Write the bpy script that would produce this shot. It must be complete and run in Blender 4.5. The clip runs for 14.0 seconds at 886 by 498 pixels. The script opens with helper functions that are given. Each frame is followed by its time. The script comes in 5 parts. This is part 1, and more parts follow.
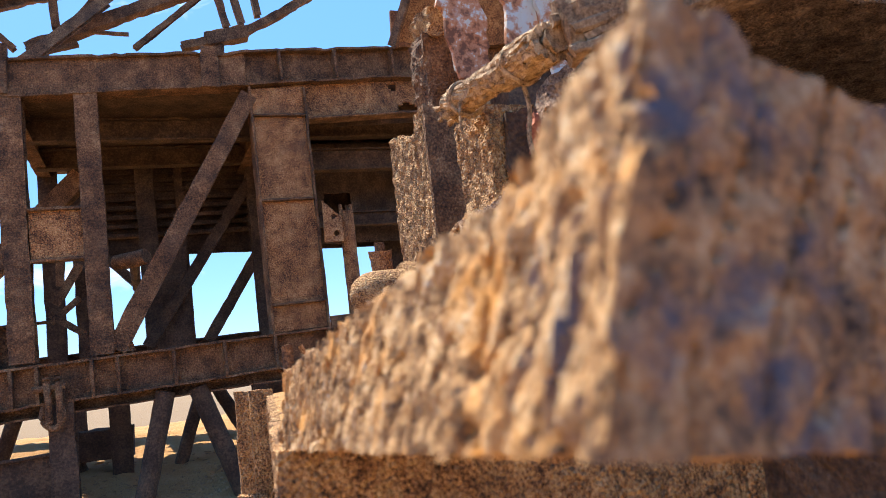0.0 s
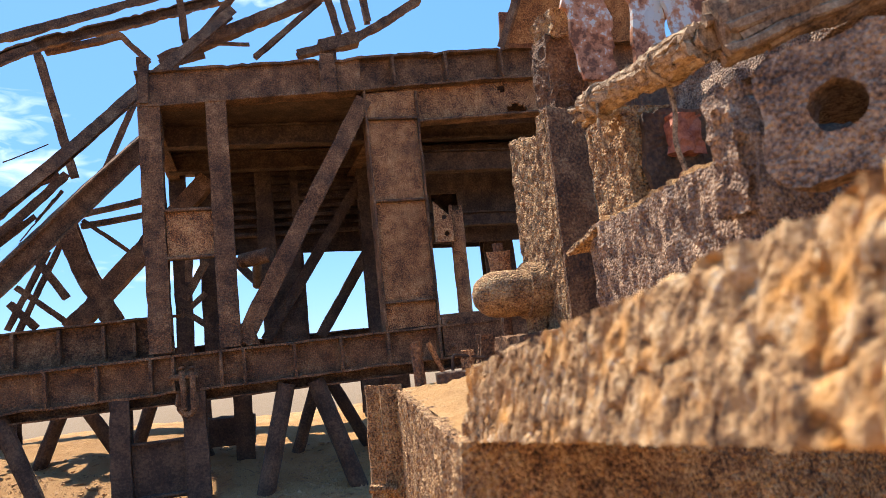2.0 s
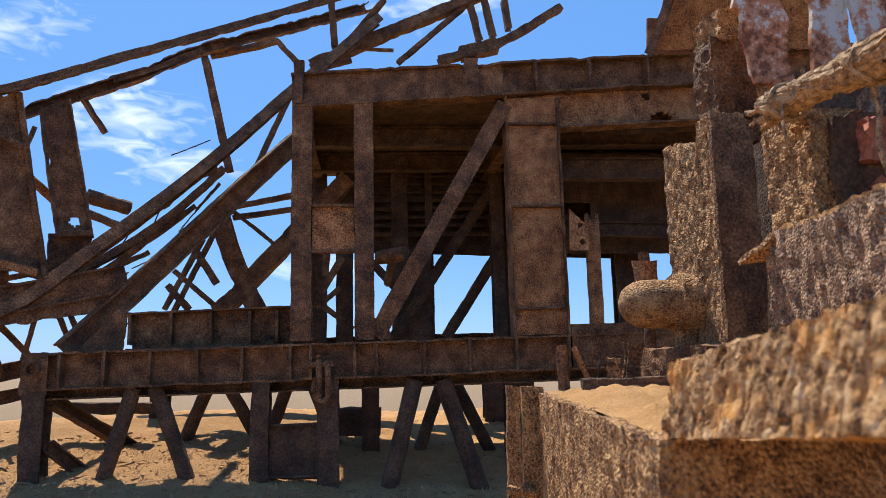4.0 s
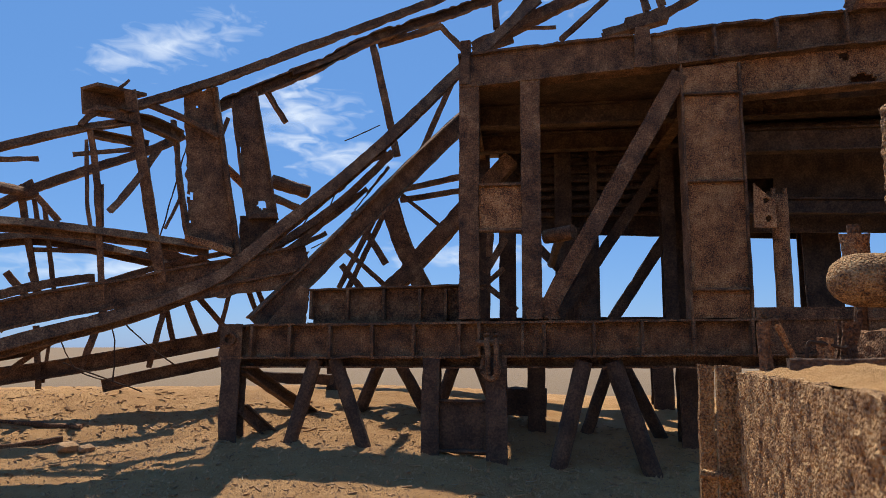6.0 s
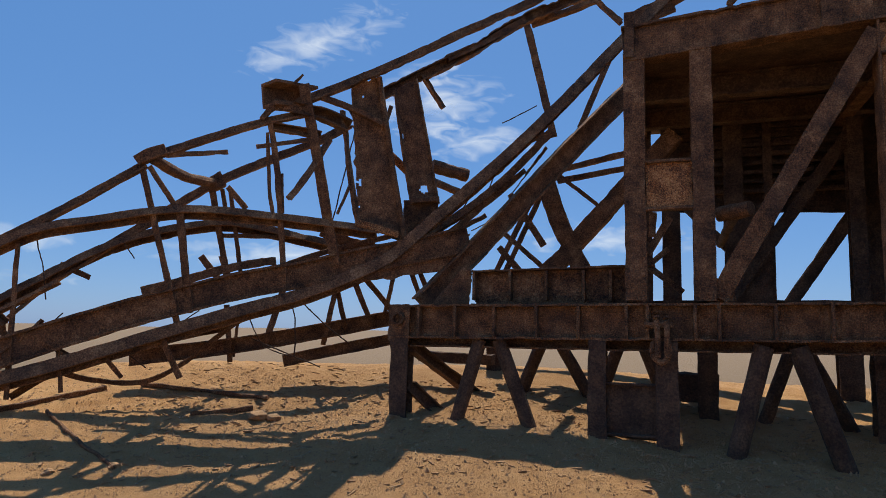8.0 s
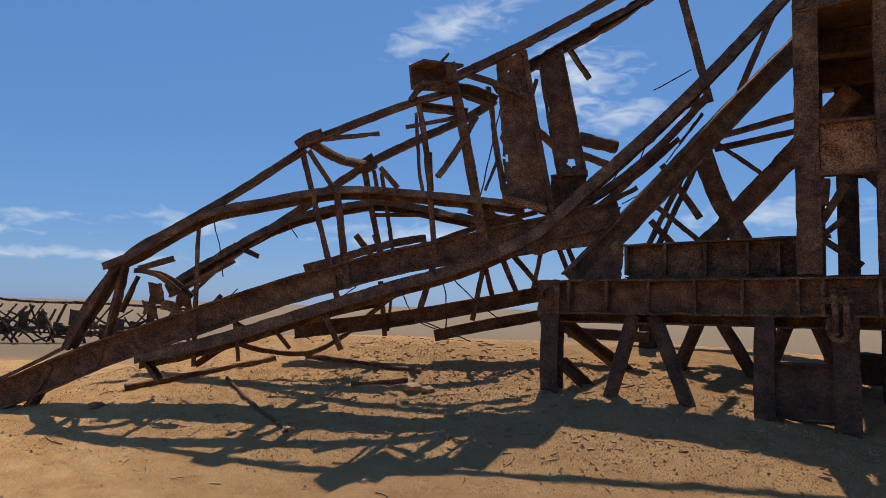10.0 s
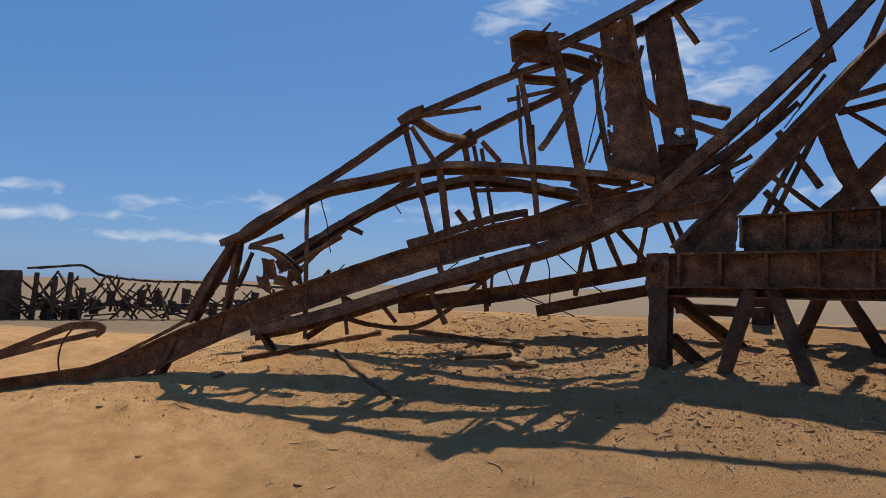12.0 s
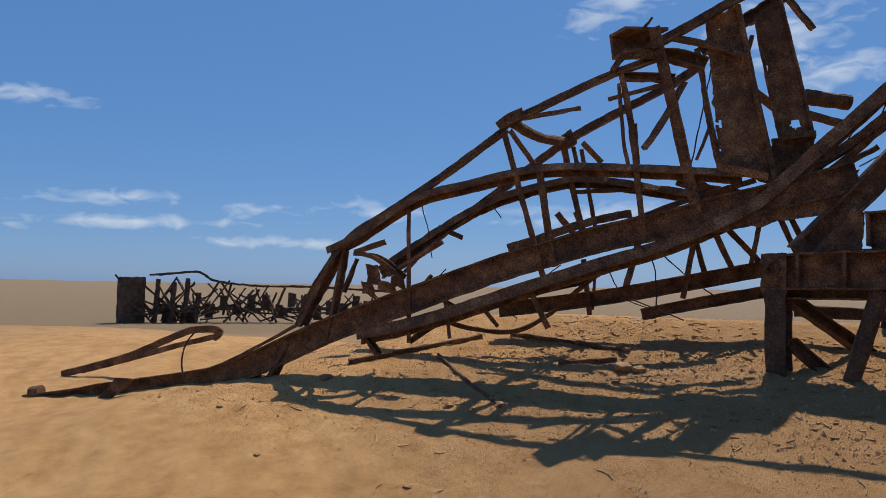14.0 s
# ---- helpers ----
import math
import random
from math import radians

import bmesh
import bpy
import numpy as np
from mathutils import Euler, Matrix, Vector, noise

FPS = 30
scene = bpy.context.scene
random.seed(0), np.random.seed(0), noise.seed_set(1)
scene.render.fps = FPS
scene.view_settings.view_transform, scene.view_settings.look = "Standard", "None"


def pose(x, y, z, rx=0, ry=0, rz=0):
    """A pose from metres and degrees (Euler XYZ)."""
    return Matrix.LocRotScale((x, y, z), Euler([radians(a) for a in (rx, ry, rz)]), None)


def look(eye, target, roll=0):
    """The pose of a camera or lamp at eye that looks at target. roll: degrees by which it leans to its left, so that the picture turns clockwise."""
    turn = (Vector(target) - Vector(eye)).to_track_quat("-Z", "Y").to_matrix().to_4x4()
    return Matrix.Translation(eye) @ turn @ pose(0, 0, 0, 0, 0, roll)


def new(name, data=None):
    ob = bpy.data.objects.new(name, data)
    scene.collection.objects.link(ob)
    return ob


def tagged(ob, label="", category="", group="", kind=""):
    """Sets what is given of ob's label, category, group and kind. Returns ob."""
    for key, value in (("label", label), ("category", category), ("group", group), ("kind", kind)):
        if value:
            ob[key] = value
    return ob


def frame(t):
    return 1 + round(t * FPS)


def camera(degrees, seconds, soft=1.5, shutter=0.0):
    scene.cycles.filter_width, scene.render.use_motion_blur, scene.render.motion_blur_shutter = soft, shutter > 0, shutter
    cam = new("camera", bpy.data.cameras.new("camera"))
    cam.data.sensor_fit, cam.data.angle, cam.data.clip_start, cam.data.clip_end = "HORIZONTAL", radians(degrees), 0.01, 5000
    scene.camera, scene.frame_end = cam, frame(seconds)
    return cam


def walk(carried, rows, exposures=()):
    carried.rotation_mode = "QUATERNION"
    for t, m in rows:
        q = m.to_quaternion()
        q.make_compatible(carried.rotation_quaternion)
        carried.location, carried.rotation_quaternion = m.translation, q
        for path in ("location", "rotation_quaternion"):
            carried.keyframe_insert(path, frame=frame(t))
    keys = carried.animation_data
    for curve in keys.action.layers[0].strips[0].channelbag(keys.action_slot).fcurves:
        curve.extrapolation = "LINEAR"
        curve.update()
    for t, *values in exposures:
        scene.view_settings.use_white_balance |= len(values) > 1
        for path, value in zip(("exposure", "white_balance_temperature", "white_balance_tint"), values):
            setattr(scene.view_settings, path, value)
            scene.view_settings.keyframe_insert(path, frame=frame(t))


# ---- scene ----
cam = camera(65.6, 14.0, soft=0.6)
cam.data.dof.use_dof, cam.data.dof.focus_distance, cam.data.dof.aperture_fstop = True, 7.0, 5.0   # focused on the wreck; what is a hand away is soft
PATH = [
    (0, (-0.42, -0.185, 1.808), (0.388, 1.629, 2.055), -7.6),
    (0.5, (-0.48, -0.18, 1.815), (0.267, 1.659, 2.06), -7.5),
    (1, (-0.518, -0.204, 1.821), (0.196, 1.649, 2.066), -7.2),
    (1.5, (-0.556, -0.198, 1.826), (0.076, 1.681, 2.09), -6.7),
    (2, (-0.592, -0.178, 1.825), (-0.037, 1.724, 2.104), -6.2),
    (4.3, (-0.77, -0.129, 1.778), (-0.613, 1.837, 2.107), -1.0),
    (4.5, (-0.777, -0.124, 1.771), (-0.668, 1.846, 2.098), -0.8),
    (5, (-0.815, -0.083, 1.746), (-0.819, 1.891, 2.068), -0.2),
    (5.5, (-0.882, -0.076, 1.731), (-1.012, 1.896, 2.041), 0.2),
    (6, (-0.906, -0.069, 1.718), (-1.12, 1.898, 2.014), 0.4),
    (6.5, (-0.932, -0.08, 1.713), (-1.231, 1.878, 1.997), 0.5),
    (7, (-0.997, -0.096, 1.701), (-1.402, 1.844, 1.973), 0.8),
    (7.5, (-1.021, -0.101, 1.685), (-1.565, 1.806, 1.946), 1.2),
    (8, (-1.107, -0.107, 1.684), (-1.722, 1.78, 1.929), 1.3),
    (8.5, (-1.137, -0.1, 1.671), (-1.855, 1.752, 1.903), 1.5),
    (8.7, (-1.13, -0.108, 1.673), (-1.894, 1.727, 1.897), 1.5),
    (11, (-1.273, -0.148, 1.609), (-2.373, 1.516, 1.751), 1.7),
    (11.5, (-1.302, -0.171, 1.595), (-2.452, 1.46, 1.721), 1.7),
    (12, (-1.328, -0.192, 1.584), (-2.53, 1.403, 1.695), 1.5),
    (12.5, (-1.339, -0.216, 1.584), (-2.606, 1.328, 1.678), 1.3),
    (13, (-1.366, -0.223, 1.58), (-2.665, 1.295, 1.659), 1.2),
    (13.5, (-1.374, -0.232, 1.61), (-2.734, 1.233, 1.678), 1.0),
    (14, (-1.365, -0.233, 1.604), (-2.776, 1.18, 1.715), 1.0),
]
walk(cam, [(t, look(eye, target, roll)) for t, eye, target, roll in PATH],
     [(0.0, 1.2), (1.0, 1.28), (2.0, 1.05), (4.5, 0.45), (6.5, 0.05), (8.5, -0.12), (11.0, -0.22), (14.0, -0.28)])

# ---- world, sun ----
SUN_AZ, SUN_EL = radians(-15.0), radians(63.0)   # azimuth from +y, positive to +x
to_sun = Vector((math.sin(SUN_AZ) * math.cos(SUN_EL), math.cos(SUN_AZ) * math.cos(SUN_EL), math.sin(SUN_EL)))
world = bpy.data.worlds.new("desert_sky")
scene.world = world
world.use_nodes = True
wn = world.node_tree
sky = wn.nodes.new("ShaderNodeTexSky")
sky.sky_type, sky.sun_disc = "NISHITA", False
sky.sun_elevation, sky.sun_rotation = SUN_EL, SUN_AZ
sky.altitude, sky.air_density, sky.dust_density, sky.ozone_density = 50.0, 0.85, 0.5, 1.8
rich = wn.nodes.new("ShaderNodeHueSaturation")
rich.inputs["Saturation"].default_value = 1.08
wn.links.new(sky.outputs[0], rich.inputs["Color"])
tint = wn.nodes.new("ShaderNodeMix")
tint.data_type, tint.blend_type = "RGBA", "MULTIPLY"
tint.inputs["Factor"].default_value = 1.0
tint.inputs["B"].default_value = (0.92, 0.97, 1.06, 1)
wn.links.new(rich.outputs[0], tint.inputs["A"])
haze = wn.nodes.new("ShaderNodeMix")              # evens the dome towards its mean blue
haze.data_type = "RGBA"
haze.inputs["Factor"].default_value = 0.58
haze.inputs["B"].default_value = (0.86, 2.85, 6.9, 1)
wn.links.new(tint.outputs["Result"], haze.inputs["A"])
wn.links.new(haze.outputs["Result"], wn.nodes["Background"].inputs[0])
wn.nodes["Background"].inputs[1].default_value = 0.105
sun = new("sun", bpy.data.lights.new("sun", "SUN"))
sun.data.energy, sun.data.angle, sun.data.color = 5.0, radians(0.53), (1.0, 0.93, 0.80)
sun.matrix_world = look(to_sun * 40, (0, 0, 0))


# ---- materials ----
def material(name, stops, scale=6.0, fine=60.0, bump=0.4, bump_dist=0.006, rough=0.9, stain=None, stain_scale=1.2, stain_amount=0.5, nodules=0.0, vary=0.0, grain=0.38):
    """Procedural surface: a colour ramp over two scales of noise, a stain over it and two scales of relief."""
    m = bpy.data.materials.new(name)
    m.use_nodes = True
    n, link = m.node_tree.nodes, m.node_tree.links.new
    out = n["Principled BSDF"]
    out.inputs["Roughness"].default_value = rough
    out.inputs["Specular IOR Level"].default_value = 0.25
    where = n.new("ShaderNodeNewGeometry").outputs["Position"]

    def noise_at(s, detail, roughness=0.6):
        t = n.new("ShaderNodeTexNoise")
        t.inputs["Scale"].default_value, t.inputs["Detail"].default_value, t.inputs["Roughness"].default_value = s, detail, roughness
        link(where, t.inputs["Vector"])
        return t.outputs["Fac"]

    def math_node(op, a, b):
        t = n.new("ShaderNodeMath")
        t.operation = op
        for i, v in enumerate((a, b)):
            if isinstance(v, (int, float)):
                t.inputs[i].default_value = v
            else:
                link(v, t.inputs[i])
        return t.outputs[0]

    coarse, specks = noise_at(scale, 8, 0.68), noise_at(fine, 5, 0.65)
    mixed = math_node("ADD", math_node("MULTIPLY", coarse, 1 - grain), math_node("MULTIPLY", specks, grain))
    ramp = n.new("ShaderNodeValToRGB")
    el = ramp.color_ramp.elements
    while len(el) < len(stops):
        el.new(0.5)
    for e, (p, c) in zip(el, stops):
        e.position, e.color = p, (*c, 1)
    link(mixed, ramp.inputs[0])
    colour = ramp.outputs[0]
    if stain:
        patch = n.new("ShaderNodeValToRGB")
        patch.color_ramp.elements[0].position, patch.color_ramp.elements[1].position = 0.50, 0.66
        link(noise_at(stain_scale, 7, 0.7), patch.inputs[0])
        mix = n.new("ShaderNodeMix")
        mix.data_type = "RGBA"
        link(math_node("MULTIPLY", patch.outputs[0], stain_amount), mix.inputs["Factor"])
        link(colour, mix.inputs["A"])
        mix.inputs["B"].default_value = (*stain, 1)
        colour = mix.outputs["Result"]
    if vary:
        info = n.new("ShaderNodeObjectInfo")
        hsv = n.new("ShaderNodeHueSaturation")
        link(math_node("ADD", math_node("MULTIPLY", info.outputs["Random"], vary), 1.0 - vary / 2), hsv.inputs["Value"])
        link(colour, hsv.inputs["Color"])
        colour = hsv.outputs[0]
    link(colour, out.inputs["Base Color"])
    relief = math_node("ADD", math_node("MULTIPLY", coarse, 0.6), math_node("MULTIPLY", specks, 0.4))
    if nodules:
        v = n.new("ShaderNodeTexVoronoi")
        v.inputs["Scale"].default_value = nodules
        link(where, v.inputs["Vector"])
        relief = math_node("SUBTRACT", relief, math_node("MULTIPLY", v.outputs["Distance"], 0.9))
    b = n.new("ShaderNodeBump")
    b.inputs["Strength"].default_value, b.inputs["Distance"].default_value = bump, bump_dist
    link(relief, b.inputs["Height"])
    link(b.outputs[0], out.inputs["Normal"])
    return m


RUST = material("rusted_steel", [(0.37, (0.030, 0.018, 0.013)), (0.46, (0.115, 0.057, 0.029)), (0.53, (0.205, 0.101, 0.048)), (0.63, (0.37, 0.21, 0.105))],
                scale=5.5, fine=70, bump=0.8, bump_dist=0.010, stain=(0.045, 0.033, 0.028), stain_scale=2.2, stain_amount=0.5, nodules=75, vary=0.3, grain=0.5)
RUST_PANEL = material("pitted_rust_panel", [(0.40, (0.058, 0.029, 0.017)), (0.47, (0.24, 0.102, 0.043)), (0.52, (0.40, 0.178, 0.070)), (0.61, (0.60, 0.34, 0.150))],
                      scale=6, fine=85, bump=0.9, bump_dist=0.010, stain=(0.085, 0.055, 0.040), stain_scale=2.5, stain_amount=0.45, nodules=90, vary=0.15, grain=0.6)
# dark rust; inside and under the rig its colour also carries the shade
RUST_DARK = material("dark_rust_and_shade", [(0.34, (0.030, 0.021, 0.016)), (0.48, (0.080, 0.048, 0.032)), (0.64, (0.19, 0.112, 0.065))],
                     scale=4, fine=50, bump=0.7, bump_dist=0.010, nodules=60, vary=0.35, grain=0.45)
RUST_SAND = material("sand_crusted_rust", [(0.38, (0.060, 0.032, 0.020)), (0.45, (0.25, 0.124, 0.058)), (0.52, (0.50, 0.275, 0.120)), (0.62, (0.72, 0.48, 0.24))],
                     scale=16, fine=110, bump=1.0, bump_dist=0.020, stain=(0.16, 0.085, 0.05), stain_scale=4.5, stain_amount=0.4, nodules=85, grain=0.55)
RUST_NEAR = material("flaking_orange_rust", [(0.40, (0.045, 0.028, 0.020)), (0.45, (0.19, 0.100, 0.048)), (0.50, (0.43, 0.225, 0.088)), (0.57, (0.58, 0.38, 0.19)), (0.66, (0.52, 0.48, 0.43))],
                     scale=34, fine=280, bump=1.0, bump_dist=0.005, stain=(0.66, 0.28, 0.05), stain_scale=9, stain_amount=0.75, grain=0.45)
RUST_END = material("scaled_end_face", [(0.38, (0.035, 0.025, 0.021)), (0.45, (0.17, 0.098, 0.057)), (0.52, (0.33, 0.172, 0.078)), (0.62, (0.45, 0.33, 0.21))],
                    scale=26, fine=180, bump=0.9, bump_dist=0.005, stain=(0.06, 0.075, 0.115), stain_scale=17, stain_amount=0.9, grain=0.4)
RUST_CRUST = material("knobbly_rust_crust", [(0.37, (0.040, 0.025, 0.019)), (0.45, (0.17, 0.100, 0.064)), (0.52, (0.36, 0.215, 0.13)), (0.63, (0.58, 0.40, 0.25))],
                      scale=13, fine=120, bump=1.0, bump_dist=0.014, stain=(0.07, 0.045, 0.04), stain_scale=6, stain_amount=0.5, nodules=95, grain=0.55)
WOOD = material("weathered_timber", [(0.38, (0.05, 0.030, 0.020)), (0.5, (0.26, 0.155, 0.085)), (0.63, (0.50, 0.33, 0.19))], scale=9, fine=90, bump=0.8, bump_dist=0.012)
ROPE = material("frayed_rope", [(0.38, (0.06, 0.037, 0.022)), (0.5, (0.36, 0.22, 0.115)), (0.62, (0.60, 0.42, 0.24))], scale=30, fine=200, bump=0.9, bump_dist=0.006)
PAINT = material("peeling_red_paint", [(0.44, (0.17, 0.075, 0.045)), (0.48, (0.44, 0.185, 0.095)), (0.52, (0.50, 0.25, 0.14)), (0.54, (0.55, 0.53, 0.48))],
                 scale=3.2, fine=22, bump=0.6, bump_dist=0.012, stain=(0.52, 0.55, 0.54), stain_scale=3.2, stain_amount=0.8)
RED = material("red_lead_lump", [(0.38, (0.20, 0.055, 0.04)), (0.6, (0.50, 0.19, 0.11))], scale=16, fine=90, bump=0.6)
WIRE = material("rusty_wire", [(0.38, (0.035, 0.022, 0.016)), (0.62, (0.10, 0.055, 0.032))], scale=30, fine=200, bump=0.3)
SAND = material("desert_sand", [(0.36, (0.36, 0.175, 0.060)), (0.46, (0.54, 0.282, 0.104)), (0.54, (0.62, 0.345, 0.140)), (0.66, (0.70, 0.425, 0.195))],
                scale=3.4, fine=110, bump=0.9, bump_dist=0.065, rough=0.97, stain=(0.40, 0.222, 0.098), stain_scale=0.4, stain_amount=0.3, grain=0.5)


def add_distance_tint(m, centre, lo, hi, colour, amount=0.6):
    """Mixes in a colour by distance from a centre: grey-brown gravel on the far plain, shade and rust debris below the
    wreck.
    """
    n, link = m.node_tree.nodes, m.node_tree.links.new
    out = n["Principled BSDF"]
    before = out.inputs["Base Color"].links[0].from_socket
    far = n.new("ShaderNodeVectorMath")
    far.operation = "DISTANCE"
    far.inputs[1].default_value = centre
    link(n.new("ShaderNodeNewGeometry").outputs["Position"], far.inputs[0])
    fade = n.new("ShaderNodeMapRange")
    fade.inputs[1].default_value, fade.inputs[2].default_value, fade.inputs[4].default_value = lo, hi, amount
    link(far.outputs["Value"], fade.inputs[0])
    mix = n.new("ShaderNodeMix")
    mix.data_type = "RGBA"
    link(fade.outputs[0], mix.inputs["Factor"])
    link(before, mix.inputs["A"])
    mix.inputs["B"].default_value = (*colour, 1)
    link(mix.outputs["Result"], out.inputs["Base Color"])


add_distance_tint(SAND, (-6.0, 3.0, 0.5), 8.0, 18.0, (0.20, 0.145, 0.090), 0.9)
add_distance_tint(SAND, (-2.9, 6.1, 0.6), 4.6, 2.4, (0.22, 0.125, 0.062), 0.45)   # drift below the wreck darkened: its shade painted in, with some rust debris
STONE = material("rust_flakes_and_pebbles", [(0.38, (0.17, 0.095, 0.050)), (0.62, (0.46, 0.27, 0.13))], scale=9, fine=60, bump=0.5, vary=0.5)
TWIG = material("dry_twig", [(0.35, (0.20, 0.13, 0.075)), (0.65, (0.42, 0.31, 0.19))], scale=14, fine=80, bump=0.3)


# ---- mesh helpers ----
def part(name, bm, mat, parent=None, label="", smooth=False):
    me = bpy.data.meshes.new(name)
    bmesh.ops.recalc_face_normals(bm, faces=bm.faces)
    bm.to_mesh(me)
    bm.free()
    me.materials.append(mat)
    if smooth:
        me.polygons.foreach_set("use_smooth", [True] * len(me.polygons))
    ob = new(name, me)
    ob.parent = parent
    if label:
        ob["label"] = label
    return ob


def thing(name, label, category, group="", kind=""):
    return tagged(new(name), label, category, group, kind)


def prof_i(w, h, tf=0.02, tw=0.016):
    a, b, c = w / 2, h / 2, tw / 2
    return [(-a, -b), (a, -b), (a, -b + tf), (c, -b + tf), (c, b - tf), (a, b - tf), (a, b), (-a, b), (-a, b - tf), (-c, b - tf), (-c, -b + tf), (-a, -b + tf)]


def prof_u(w, h, t=0.016):
    a, b = w / 2, h / 2
    return [(-a, -b), (a, -b), (a, -b + t), (-a + t, -b + t), (-a + t, b - t), (a, b - t), (a, b), (-a, b)]


def prof_l(w, h, t=0.012):
    a, b = w / 2, h / 2
    return [(-a, -b), (a, -b), (a, -b + t), (-a + t, -b + t), (-a + t, b), (-a, b)]


def prof_box(w, h, c=0.006):
    a, b = w / 2, h / 2
    return [(-a + c, -b), (a - c, -b), (a, -b + c), (a, b - c), (a - c, b), (-a + c, b), (-a, b - c), (-a, -b + c)]


def prof_o(r, n=12):
    return [(r * math.cos(2 * math.pi * i / n), r * math.sin(2 * math.pi * i / n)) for i in range(n)]


def jitter(p, amp, freq=7.0):
    return noise.noise_vector(p * freq) * amp + noise.noise_vector(p * freq * 3.7) * amp * 0.5


def sweep(pts, prof, step=0.09, up=(0, 0, 1), rough=0.006, eaten=0.0, taper=1.0, bm=None, freq=7.0):
    """A section drawn along a line: worn by noise, its outer edges eaten away here and there."""
    bm = bm or bmesh.new()
    pts = [Vector(p) for p in pts]
    if len(pts) > 2:                     # rounded bends
        fine = []
        for i in range(len(pts) - 1):
            p0, p1, p2, p3 = pts[max(i - 1, 0)], pts[i], pts[i + 1], pts[min(i + 2, len(pts) - 1)]
            for k in range(6):
                t = k / 6
                fine.append(0.5 * (2 * p1 + (p2 - p0) * t + (2 * p0 - 5 * p1 + 4 * p2 - p3) * t * t + (3 * p1 - p0 - 3 * p2 + p3) * t ** 3))
        pts = fine + [pts[-1]]
    line = [pts[0]]
    for a, b in zip(pts, pts[1:]):
        k = max(1, math.ceil((b - a).length / step))
        line += [a.lerp(b, (i + 1) / k) for i in range(k)]
    up = Vector(up)
    rings = []
    big_a, big_b = max(abs(a) for a, b in prof), max(abs(b) for a, b in prof)
    for i, p in enumerate(line):
        tan = (line[min(i + 1, len(line) - 1)] - line[max(i - 1, 0)]).normalized()
        ref = up if abs(tan.dot(up)) < 0.96 else Vector((0, 1, 0.2))
        side = tan.cross(ref).normalized()
        top = side.cross(tan).normalized()
        s = 1 + (taper - 1) * i / max(1, len(line) - 1)
        ring = []
        for k, (a, b) in enumerate(prof):
            q = p + side * a * s + top * b * s
            if eaten and (abs(a) > 0.8 * big_a or abs(b) > 0.8 * big_b):
                e = noise.noise(q * 4.3 + Vector((0.0, 3.1, 7.7))) + 0.6 * noise.noise(q * 13.0)
                q = q.lerp(p, min(0.55, eaten * max(0.0, e)))
            ring.append(bm.verts.new(q + jitter(q, rough, freq)))
        rings.append(ring)
    n = len(prof)
    for r, s in zip(rings, rings[1:]):
        for k in range(n):
            bm.faces.new((r[k], r[(k + 1) % n], s[(k + 1) % n], s[k]))
    bm.faces.new(rings[0][::-1])
    bm.faces.new(rings[-1])
    return bm


def plate(c00, c10, c11, c01, thick=0.02, cell=0.07, ragged=0.03, rough=0.006, holes=0.0, cut=None, bm=None):
    """A plate over four corners, with eaten edges, real thickness and rust holes."""
    bm = bm or bmesh.new()
    c00, c10, c11, c01 = (Vector(c) for c in (c00, c10, c11, c01))
    nu = max(2, round(max((c10 - c00).length, (c11 - c01).length) / cell))
    nv = max(2, round(max((c01 - c00).length, (c11 - c10).length) / cell))
    nor = (c10 - c00).cross(c01 - c00).normalized()
    mid = (c00 + c10 + c11 + c01) / 4
    sides = []
    for off in (-thick / 2, thick / 2):
        grid = []
        for j in range(nv + 1):
            row = []
            for i in range(nu + 1):
                u, v = i / nu, j / nv
                p = c00.lerp(c10, u).lerp(c01.lerp(c11, u), v)
                if ragged and (i in (0, nu) or j in (0, nv)):
                    p = p + (mid - p).normalized() * ragged * (noise.noise(p * 9) + 0.7 * noise.noise(p * 23) + 0.2)
                q = p + jitter(p, rough)
                row.append(bm.verts.new(q + nor * off))
            grid.append(row)
        sides.append(grid)
    lo, hi = sides

    def solid(i, j):
        if not (0 <= i < nu and 0 <= j < nv):
            return False
        u, v = (i + 0.5) / nu, (j + 0.5) / nv
        p = c00.lerp(c10, u).lerp(c01.lerp(c11, u), v)
        if cut and cut(p):
            return False
        if holes:
            edge = min(u, 1 - u, v, 1 - v)
            return noise.noise(p * 6.0) + 0.5 * noise.noise(p * 17) + edge * 1.2 > holes - 0.9
        return True

    for j in range(nv):
        for i in range(nu):
            if not solid(i, j):
                continue
            bm.faces.new((hi[j][i], hi[j][i + 1], hi[j + 1][i + 1], hi[j + 1][i]))
            bm.faces.new((lo[j][i], lo[j + 1][i], lo[j + 1][i + 1], lo[j][i + 1]))
            for di, dj, a, b in ((-1, 0, (j, i), (j + 1, i)), (1, 0, (j + 1, i + 1), (j, i + 1)), (0, -1, (j, i + 1), (j, i)), (0, 1, (j + 1, i), (j + 1, i + 1))):
                if not solid(i + di, j + dj):
                    bm.faces.new((lo[a[0]][a[1]], lo[b[0]][b[1]], hi[b[0]][b[1]], hi[a[0]][a[1]]))
    bmesh.ops.delete(bm, geom=[v for v in bm.verts if not v.link_faces], context="VERTS")
    return bm


